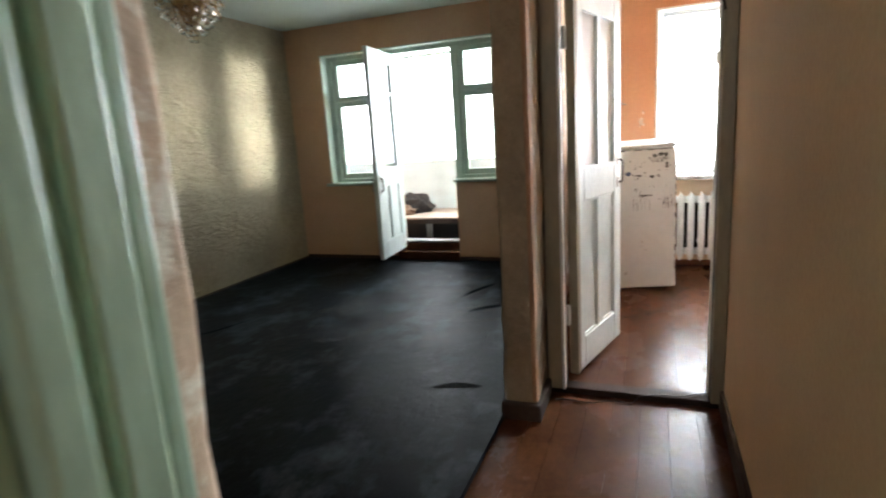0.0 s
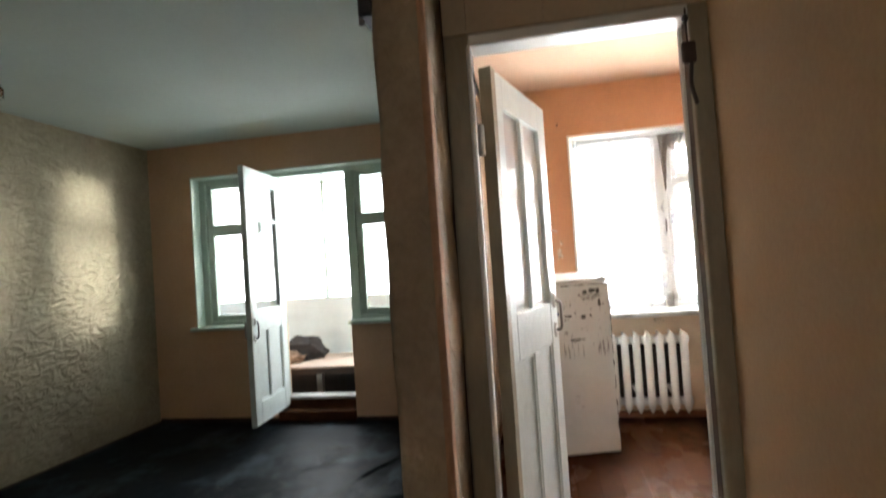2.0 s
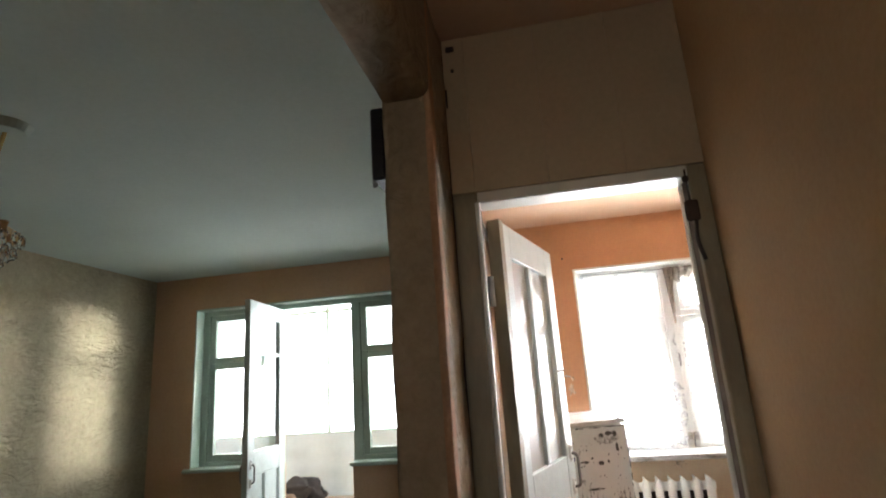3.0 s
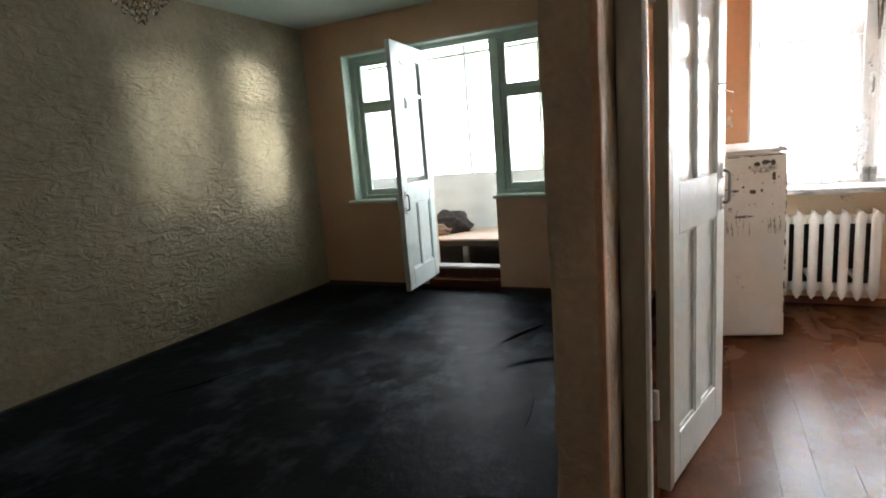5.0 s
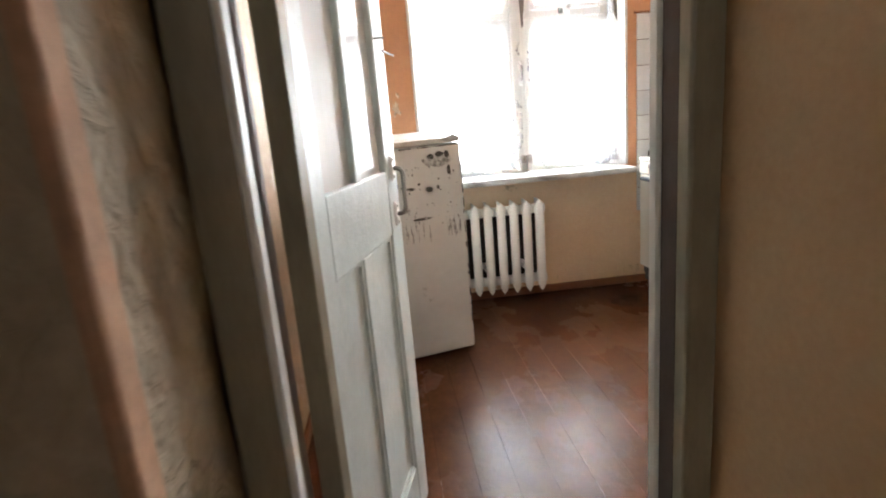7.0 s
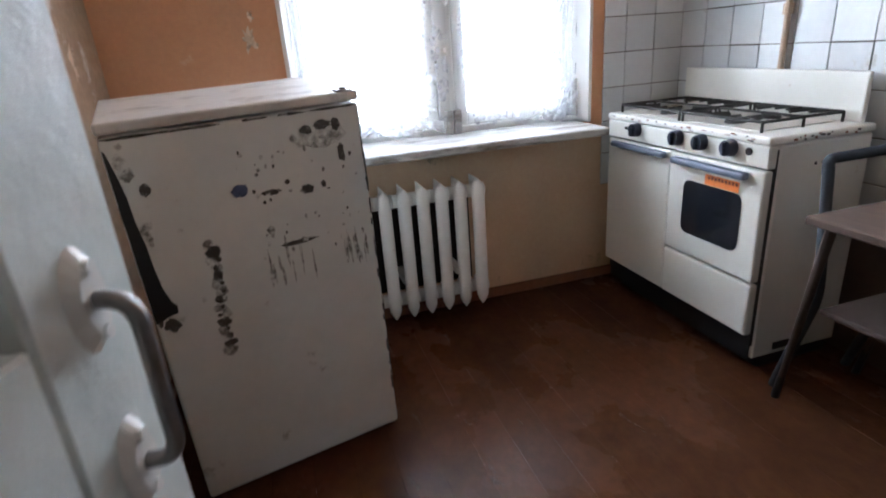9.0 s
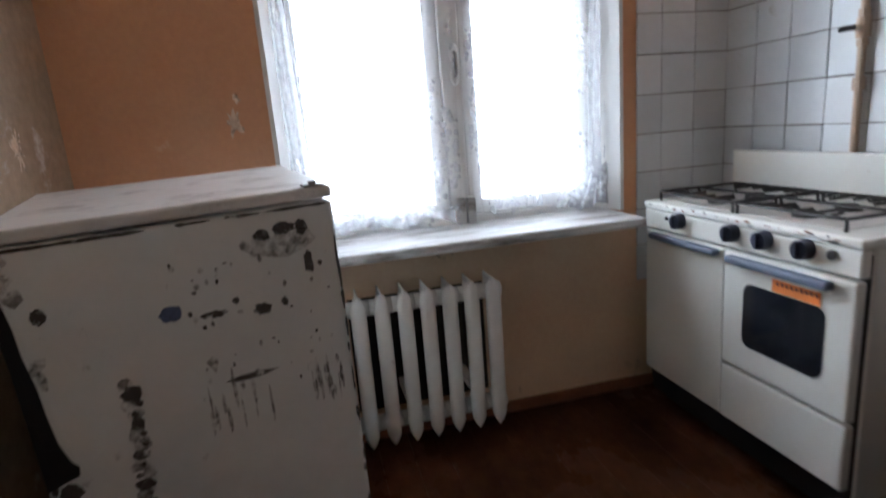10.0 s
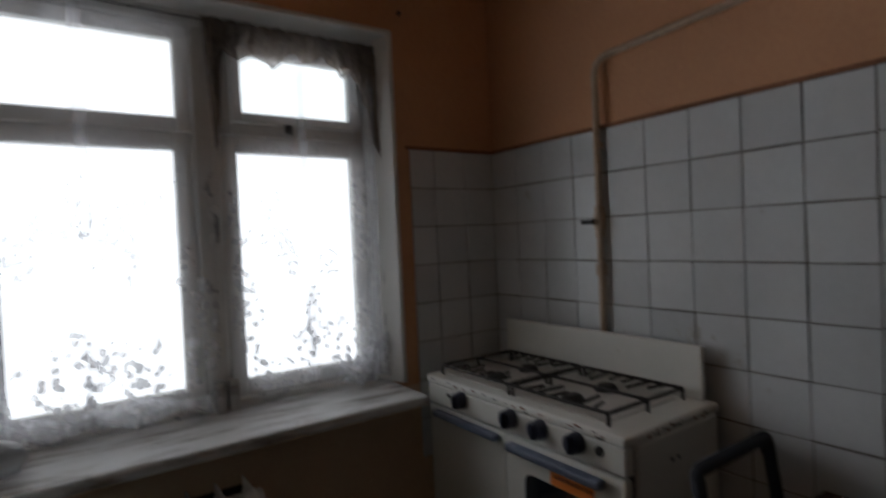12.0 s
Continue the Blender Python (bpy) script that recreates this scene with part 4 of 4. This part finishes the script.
structure("balcony_parapet", boxes([(-3.9, 0.3, 6.92, 7.0, 0.02, 0.92), (-3.9, -3.8, YW + 0.24, 6.92, 0.02, 2.45), (0.2, 0.3, YW + 0.24, 6.92, 0.02, 0.92)]), SHEETING, "white balcony parapet and side walls", "wall")
bg = root("window_3", "pale green balcony glazing", "window")
bg["kind"] = "structure"
part("window_frame", boxes([(-3.8, 0.2, 6.93, 6.99, 0.92, 0.98), (-3.8, 0.2, 6.93, 6.99, 2.39, 2.45), (-3.8, 0.2, 6.935, 6.985, 2.30, 2.33)]
                           + [(x, x + 0.028, 6.931, 6.989, 0.98, 2.39) for x in (-3.8, -2.95, -2.1, -1.25, -0.45, 0.14)]
                           + [(0.21, 0.27, YW + 0.25, 6.92, 0.92, 0.98), (0.21, 0.27, YW + 0.25, 6.92, 2.39, 2.45)]), GREEN, bg)
bed = root("plank_bed", "plywood-topped cot on dark legs standing on the balcony", "bed")
part("board", box(-3.1, -0.6, 5.84, 6.60, 0.365, 0.385, 0.004), PLY, bed)
part("side_rail", box(-3.1, -0.6, 5.86, 5.89, 0.31, 0.365), DARK_WOOD, bed)
# black upright sheet under the board, halfway back
part("back_panel", box(-3.1, -0.6, 6.15, 6.17, 0.02, 0.364), BLACK, bed)
for lx in (-3.0, -1.78, -0.75):
    for ly in (5.90, 6.5):
        part("leg", box(lx - 0.03, lx + 0.03, ly, ly + 0.05, 0.02, 0.365, 0.004), STEEL if lx == -1.78 else DARK_WOOD, bed)
sheet = bmesh.new()
bmesh.ops.create_grid(sheet, x_segments=60, y_segments=20, size=0.5)
for v in sheet.verts:
    x, z = v.co.x, v.co.y
    v.co = Vector((-1.75 + x * 3.4, 6.86 + 0.03 * math.sin(x * 55) * (0.6 - z) + 0.02 * noise.noise((x * 8, z * 4, 0)) - 0.12 * (0.5 - z) ** 2, 0.66 + z * 0.62))
tagged(part("plastic_sheet", sheet, SHEETING, None, "", True), "white plastic sheet hung along the balcony parapet", "sheet")


def heap(name, cx, cy, cz, sx, sy, sz, material, seed, label):
    bm = bmesh.new()
    bmesh.ops.create_icosphere(bm, subdivisions=4, radius=1)
    for v in bm.verts:
        n = noise.noise_vector(v.co * 1.7 + Vector((seed, 0, 0))) * 0.35 + noise.noise_vector(v.co * 5 + Vector((seed, 3, 0))) * 0.14
        p = v.co + n
        v.co = Vector((cx + p.x * sx, cy + p.y * sy, cz + max(p.z, -0.45) * sz + 0.45 * sz))
    return tagged(part(name, bm, material, None, "", True), label, "clothes")


heap("crumpled_cloth", -2.10, 6.33, 0.385, 0.22, 0.17, 0.15, CLOTH_DARK, 1.0, "dark crumpled coat heaped on the cot")
heap("crumpled_cloth", -2.20, 6.10, 0.385, 0.18, 0.12, 0.08, CLOTH_TAN, 5.0, "tan crumpled cloth beside the dark coat")

# ---- lace curtain ----
def curtain(x0, x1, z0, z1, folds, amp, drape):
    bm = bmesh.new()
    nx, nz = 120, 40
    grid = [[None] * (nz + 1) for _ in range(nx + 1)]
    for i in range(nx + 1):
        for j in range(nz + 1):
            u, w = i / nx, j / nz
            fold = math.sin(u * folds * 6.283 + 1.5 * noise.noise((u * 6, w * 1.5, 2))) * amp * (0.35 + 0.65 * w)
            x = x0 + (x1 - x0) * (u + 0.012 * math.sin(u * 25 + w * 3))
            z = z0 + (z1 - z0) * w
            if drape:
                z = z0 + 0.025 * math.sin(u * 21) + (z1 - z0 - 0.025 * math.sin(u * 21)) * w
            grid[i][j] = bm.verts.new((x, 5.50 + fold * 0.8, z))
    for i in range(nx):
        for j in range(nz):
            bm.faces.new((grid[i][j], grid[i + 1][j], grid[i + 1][j + 1], grid[i][j + 1]))
    return bm


def drape(top, hem, y, folds, amp, n=60, m=30):
    """Gathered cloth between a top line and a hem line, given as functions of 0..1 that return (x, z)."""
    bm = bmesh.new()
    grid = []
    for i in range(n + 1):
        u = i / n
        (xa, za), (xb, zb) = top(u), hem(u)
        col = []
        for k in range(m + 1):
            w = k / m
            f = math.sin(u * folds * 6.283 + 2 * noise.noise((u * 5, w * 2, 1))) * amp * (0.4 + 0.6 * w) + 0.006 * noise.noise((u * 14, w * 9, 4))
            col.append(bm.verts.new((xa + (xb - xa) * w + 0.004 * noise.noise((u * 20, w * 12, 9)), y + f, za + (zb - za) * w)))
        grid.append(col)
    for a, b in zip(grid, grid[1:]):
        for k in range(m):
            bm.faces.new((a[k], b[k], b[k + 1], a[k + 1]))
    return bm


lace = root("lace_curtain", "thin greyish lace curtain hung on a string across the window", "curtain")
part("netting", curtain(0.675, 1.345, 0.845, 2.160, 7, 0.012, True), LACE, lace, smooth=True)
part("netting", curtain(1.385, 1.985, 0.850, 2.160, 7, 0.012, True), LACE, lace, smooth=True)
part("hem_fold", drape(lambda u: (1.84 + 0.15 * u, 0.93 + 0.1 * u), lambda u: (1.74 + 0.25 * u, 0.838 + 0.01 * math.sin(u * 9)), 5.475, 4, 0.02), LACE_MID, lace, smooth=True)
part("left_fold", drape(lambda u: (0.672 + 0.05 * u, 2.16), lambda u: (0.68 + 0.10 * u, 0.86), 5.485, 3, 0.014), LACE_MID, lace, smooth=True)
part("right_fold", drape(lambda u: (1.93 + 0.06 * u, 2.0), lambda u: (1.90 + 0.09 * u, 0.86), 5.485, 3, 0.016), LACE_MID, lace, smooth=True)
part("mid_fold", drape(lambda u: (0.965 + 0.03 * u, 2.15), lambda u: (0.955 + 0.05 * u, 0.87), 5.486, 2, 0.012), LACE_THIN, lace, smooth=True)
part("mid_fold", drape(lambda u: (1.655 + 0.025 * u, 2.08), lambda u: (1.65 + 0.04 * u, 0.87), 5.486, 2, 0.012), LACE_THIN, lace, smooth=True)
part("hem_fold", drape(lambda u: (0.70 + 0.60 * u, 0.915 + 0.02 * math.sin(u * 12)), lambda u: (0.69 + 0.62 * u, 0.852 + 0.016 * math.sin(u * 17)), 5.478, 9, 0.012), LACE_MID, lace, smooth=True)
part("left_heading", drape(lambda u: (0.675 + 0.64 * u, 2.162), lambda u: (0.675 + 0.64 * u, 2.095 + 0.014 * math.sin(u * 26)), 5.492, 14, 0.010), LACE, lace, smooth=True)
part("swag_heading", drape(lambda u: (1.335 + 0.655 * u, 2.168), lambda u: (1.345 + 0.645 * u, 2.055 + 0.02 * math.sin(u * 31) + 0.02 * math.cos(u * 11)), 5.482, 12, 0.014), LACE_DENSE, lace, "dense greyish-brown gathered lace", True)
part("swag_tail", drape(lambda u: (1.335 + 0.115 * u, 2.15), lambda u: (1.36 + 0.065 * u * (1 - u), 1.72 + 0.34 * u * u), 5.476, 3, 0.014), LACE_DENSE, lace, "dense greyish-brown gathered lace", True)
part("swag_tail", drape(lambda u: (1.80 + 0.19 * u, 2.13), lambda u: (1.84 + 0.15 * u, 2.07 - 0.40 * u * u), 5.476, 4, 0.014), LACE_DENSE, lace, "dense greyish-brown gathered lace", True)
tube("string", [(0.672, 5.495, 2.168), (1.33, 5.495, 2.160), (1.995, 5.495, 2.168)], 0.003, CABLE, lace)
for wx in (1.325, 1.368):
    tagged(part("sill_wedge", wobble(box(wx, wx + 0.034, 5.500, 5.530, 0.821, 0.93, 0.004), 0.002, 9), SILL), "grey weathered wooden wedge against the sashes", "wedge", "wedges on the sill")
bag = bmesh.new()
bmesh.ops.create_icosphere(bag, subdivisions=3, radius=1)
for v in bag.verts:
    p = v.co + noise.noise_vector(v.co * 2.3) * 0.22
    v.co = Vector((0.735 + p.x * 0.085, 5.36 + p.y * 0.07, 0.823 + max(p.z + 0.7, 0) * 0.055))
tagged(part("plastic_bag", bag, PLASTIC_FILM, None, "", True), "small crumpled clear plastic bag on the sill", "bag")

# ---- chandelier ----
ch = root("chandelier", "small gilt chandelier with hanging crystal drops", "chandelier")
CX, CY = -1.70, 2.62
part("ceiling_rose", rod((CX + 0.1, CY, 2.46), (CX + 0.1, CY, 2.50), 0.07, 24, 0.09), CEILING, ch)
part("stem", rod((CX, CY, 2.10), (CX + 0.1, CY, 2.47), 0.008), BRASS, ch)
part("crown", rod((CX, CY, 2.08), (CX, CY, 2.12), 0.13, 24, 0.06), BRASS, ch)
part("bowl", rod((CX, CY, 1.94), (CX, CY, 2.06), 0.03, 16, 0.10), AMBER, ch, "amber glass bowl")
for i in range(5):
    a = 2 * math.pi * i / 5
    tube("arm", bend([(CX, CY, 2.10), (CX + 0.09 * math.cos(a), CY + 0.09 * math.sin(a), 2.13), (CX + 0.14 * math.cos(a), CY + 0.14 * math.sin(a), 2.06)], 0.03), 0.004, BRASS, ch)
    part("cup", rod((CX + 0.14 * math.cos(a), CY + 0.14 * math.sin(a), 2.05), (CX + 0.14 * math.cos(a), CY + 0.14 * math.sin(a), 2.09), 0.018, 12, 0.024), AMBER, ch)
drop = bmesh.new()
bmesh.ops.create_icosphere(drop, subdivisions=1, radius=0.016)
for v in drop.verts:
    v.co.z *= 1.5
drop_me = mesh_of("drop", drop, CRYSTAL)
for ring, (r, z, n) in enumerate(((0.16, 2.04, 18), (0.14, 1.99, 16), (0.10, 1.95, 12), (0.06, 1.91, 8), (0.015, 1.87, 3))):
    for i in range(n):
        a = 2 * math.pi * i / n + ring
        o = new("drop", drop_me)
        o.parent = ch
        o.location = (CX + r * math.cos(a), CY + r * math.sin(a), z)
        part("wire", rod((CX + r * math.cos(a), CY + r * math.sin(a), z + 0.02), (CX + min(r, 0.12) * math.cos(a), CY + min(r, 0.12) * math.sin(a), 2.09), 0.0012, 4), BRASS, ch)

# ---- small things ----
mt = root("wall_box", "small black electric box on the pillar side", "electric box")
part("housing", box(-0.040, 0.002, 2.44, 2.58, 1.97, 2.20, 0.006), BLACK, mt)
part("tag", box(-0.046, -0.030, 2.462, 2.472, 1.955, 1.99, 0.004), STEEL, mt)
hang = root("hanging_latch_block", "dark wooden block hung on a cord at the door frame", "door latch")
tube("cord", [(0.872, 2.688, 1.965), (0.872, 2.684, 1.86)], 0.003, CABLE, hang)
part("knot", box(0.862, 0.880, 2.68, 2.70, 1.925, 1.945, 0.006, 2), CABLE, hang)
part("block", box(0.853, 0.893, 2.672, 2.692, 1.80, 1.865, 0.008, 2), DARK_WOOD, hang)
tube("tail", bend([(0.878, 2.682, 1.80), (0.872, 2.682, 1.74), (0.885, 2.682, 1.68)], 0.02), 0.006, CABLE, hang)
tagged(part("wire_stub", boxes([(0.166, 0.196, 2.690, 2.700, 2.515, 2.535), (0.155, 0.161, 2.688, 2.700, 2.30, 2.37)], 0.003), CABLE), "short dark wire stub beside the panel above the door", "wire")
tagged(part("panel_nail", rod((0.185, 2.692, 2.44), (0.185, 2.701, 2.44), 0.006, 8), CABLE), "dark nail head in the board panel", "nail")
cable_pts = [(0.20 + 0.7 * i / 24, 2.62 + 0.16 * (i / 24) ** 1.5 + 0.012 * math.sin(i * 0.9), (FLOOR_HALL if i < 13 else 0.006) + 0.006) for i in range(25)]
tagged(tube("floor_cable", cable_pts, 0.003, CABLE), "thin black cable lying over the kitchen threshold", "cable")
tagged(part("wall_patch", blot(rng, 0, 0, 0.06, 0.11, 22, 0.75), PATCH), "pale plaster patch on the orange wall", "stain", kind="structure").matrix_world = pose(0.527, YW - 0.0005, 1.285)
tagged(part("mould_patch", blot(rng, 0, 0, 0.13, 0.06, 22, 0.75), MOULD), "greenish mould patch under the sill", "stain", kind="structure").matrix_world = pose(1.22, YW - 0.0005, 0.735)
for nx, nz in ((0.576, 2.305), (2.06, 2.285)):
    tagged(tube("wall_nail", [(nx, YW + 0.002, nz), (nx, YW - 0.012, nz + 0.003)], 0.007, CABLE), "dark nail stub in the orange wall", "nail", "nails beside the window")
tagged(part("wall_patch", blot(rng, 0, 0, 0.03, 0.05, 22, 0.75), PATCH), "small pale chip in the orange paint", "stain", kind="structure").matrix_world = pose(0.545, YW - 0.0005, 1.37)
for wy, wz, ww, wh in ((4.75, 1.45, 0.10, 0.22), (4.95, 1.75, 0.07, 0.16), (4.55, 1.30, 0.09, 0.12), (5.1, 1.25, 0.06, 0.10), (4.4, 1.65, 0.12, 0.20), (4.85, 2.02, 0.08, 0.10)):
    tagged(part("wall_patch", blot(rng, 0, 0, ww * 1.3, wh * 1.3, 30, 0.75), PATCH), "pale bare plaster patch on the stained partition", "stain", kind="structure").matrix_world = pose(0.0005, wy, wz, 0, 0, 90)

# scratches and worn streaks in the floor paint
scuff_rng = random.Random(31)
for i in range(26):
    x, y = scuff_rng.uniform(0.75, 1.85), scuff_rng.uniform(3.1, 4.75)
    tagged(part("floor_scuff", blot(scuff_rng, 0, 0, scuff_rng.uniform(0.008, 0.022), scuff_rng.uniform(0.05, 0.17), 12), SCUFF), "pale scratch worn into the floor paint", "scratch", kind="structure").matrix_world = pose(x, y, 0.0005, -90, 0, scuff_rng.uniform(-14, 26))
# soft darker patches along the foot of the window wall
for i in range(7):
    tagged(part("wall_dirt", blot(scuff_rng, 0, 0, 0.26, scuff_rng.uniform(0.06, 0.14), 20), BASE_DARK), "soft darker patch along the foot of the wall", "stain", kind="structure").matrix_world = pose(1.05 + 0.17 * i, YW - 0.0006 - 0.0003 * i, 0.085)

# worn pale linoleum between balcony door and hall, also painting the lit floor's sheen
wear_rng = random.Random(5)
for wx, wy, ww, wl, turn in ((-0.95, 4.35, 0.62, 1.25, -12), (-1.35, 4.55, 0.75, 0.8, 20), (-0.62, 3.55, 0.55, 1.1, -8), (-1.45, 3.5, 0.7, 1.2, 14)):
    tagged(part("worn_patch", blot(wear_rng, 0, 0, ww, wl, 40), LINO_WEAR_SHEEN), "pale worn patch in the dark linoleum, also painting the floor's sheen", "worn patch", kind="structure").matrix_world = pose(wx, wy, 0.0004 * (1 + 5 * ww), -90, 0, turn)

# lifted creases in the linoleum
def crease(pts, w, h):
    bm = bmesh.new()
    rows = []
    for i, (x, y) in enumerate(pts):
        k = math.sin(math.pi * (i + 0.3) / (len(pts) - 0.4))
        rows.append([bm.verts.new((x, y - w, 0.0006)), bm.verts.new((x, y, 0.001 + h * k)), bm.verts.new((x, y + w * 0.35, 0.0006))])
    for a, b in zip(rows, rows[1:]):
        for k in range(2):
            bm.faces.new((a[k], b[k], b[k + 1], a[k + 1]))
    return bm


for cx, cy, ln, ang, h in ((-0.30, 2.62, 0.26, 10, 0.012), (-0.72, 4.35, 0.5, 70, 0.016), (-0.50, 3.9, 0.35, 35, 0.012), (-2.3, 3.1, 0.5, 60, 0.006), (-0.35, 3.3, 0.3, 100, 0.010)):
    pts = []
    for i in range(11):
        s = (i / 10 - 0.5) * ln
        wv = 0.03 * noise.noise((cx + s * 4, cy, 0))
        pts.append((cx + s * math.cos(radians(ang)) - wv, cy + s * math.sin(radians(ang)) + wv))
    structure("floor_crease", crease(pts, 0.035, h), LINO, "lifted crease in the worn dark linoleum", "floor")

# ---- tiles ----
T = 0.156
tile_bm = box(-0.004, 0.004, -T / 2 + 0.002, T / 2 - 0.002, -T / 2 + 0.002, T / 2 - 0.002, 0.0015)
tile_me = mesh_of("tile", tile_bm, TILE)
TOP = 1.749
back = structure("tile_bed_stove_wall", box(XR - 0.006, XR, 2.83, YW, 0.5, TOP), GROUT, "dark grout bed behind the tiles", "wall")
tile_rng = random.Random(7)
for c in range(16):
    for r in range(8):
        o = new("tile", tile_me)
        o.parent = back
        o.matrix_basis = pose(XR - 0.008 + tile_rng.uniform(-0.001, 0.001), YW - 0.006 - T * (c + 0.5) + tile_rng.uniform(-0.0012, 0.0012), TOP - T * (r + 0.5) + tile_rng.uniform(-0.0012, 0.0012), tile_rng.uniform(-0.4, 0.4), tile_rng.uniform(-0.6, 0.6), tile_rng.uniform(-0.6, 0.6))
back2 = structure("tile_bed_window_wall", box(2.088, XR - 0.006, YW - 0.006, YW, 0.5, TOP), GROUT, "dark grout bed behind the tiles", "wall")
for c in range(3):
    for r in range(8):
        o = new("tile", tile_me)
        o.parent = back2
        wd = T if c < 2 else 0.426 - 2 * T
        o.matrix_basis = pose(XR - 0.012 - (T * (c + 0.5) if c < 2 else 2 * T + wd / 2), YW - 0.008, TOP - T * (r + 0.5), tile_rng.uniform(-0.6, 0.6), 0, 90 + tile_rng.uniform(-0.6, 0.6)) @ Matrix.Diagonal((1, wd / T, 1, 1))
structure("tile_trim", boxes([(XR - 0.013, XR, 2.83, YW, TOP, TOP + 0.012), (2.066, XR - 0.013, YW - 0.013, YW, TOP, TOP + 0.012)]), RUST_EDGE, "brown painted line along the tile top", "trim")

# ---- floor boards ----
def boards(name, x0, x1, y0, y1, z, w, label):
    base = structure(name, box(x0, x1, y0, y1, z - 0.03, z - 0.018), DARK_WOOD, label, "floor")
    n = round((x1 - x0) / w)
    w = (x1 - x0) / n
    me = mesh_of("plank", box(0.0003, w - 0.0003, 0, y1 - y0, -0.017, 0, 0.0004), RED_FLOOR)
    rg = random.Random(11)
    for i in range(n):
        o = new("plank", me)
        o.parent = base
        o.location = (x0 + i * w, y0, z - rg.uniform(0, 0.0005))
    return base


boards("floor_kitchen", 0.0, XR, 2.80, YW, 0.0, 0.125, "red-brown painted kitchen floor boards, worn and glossy")
boards("floor_hall", 0.0, HALL_R, -1.2, 2.715, FLOOR_HALL, 0.125, "red-brown painted hall floor boards, worn and glossy")
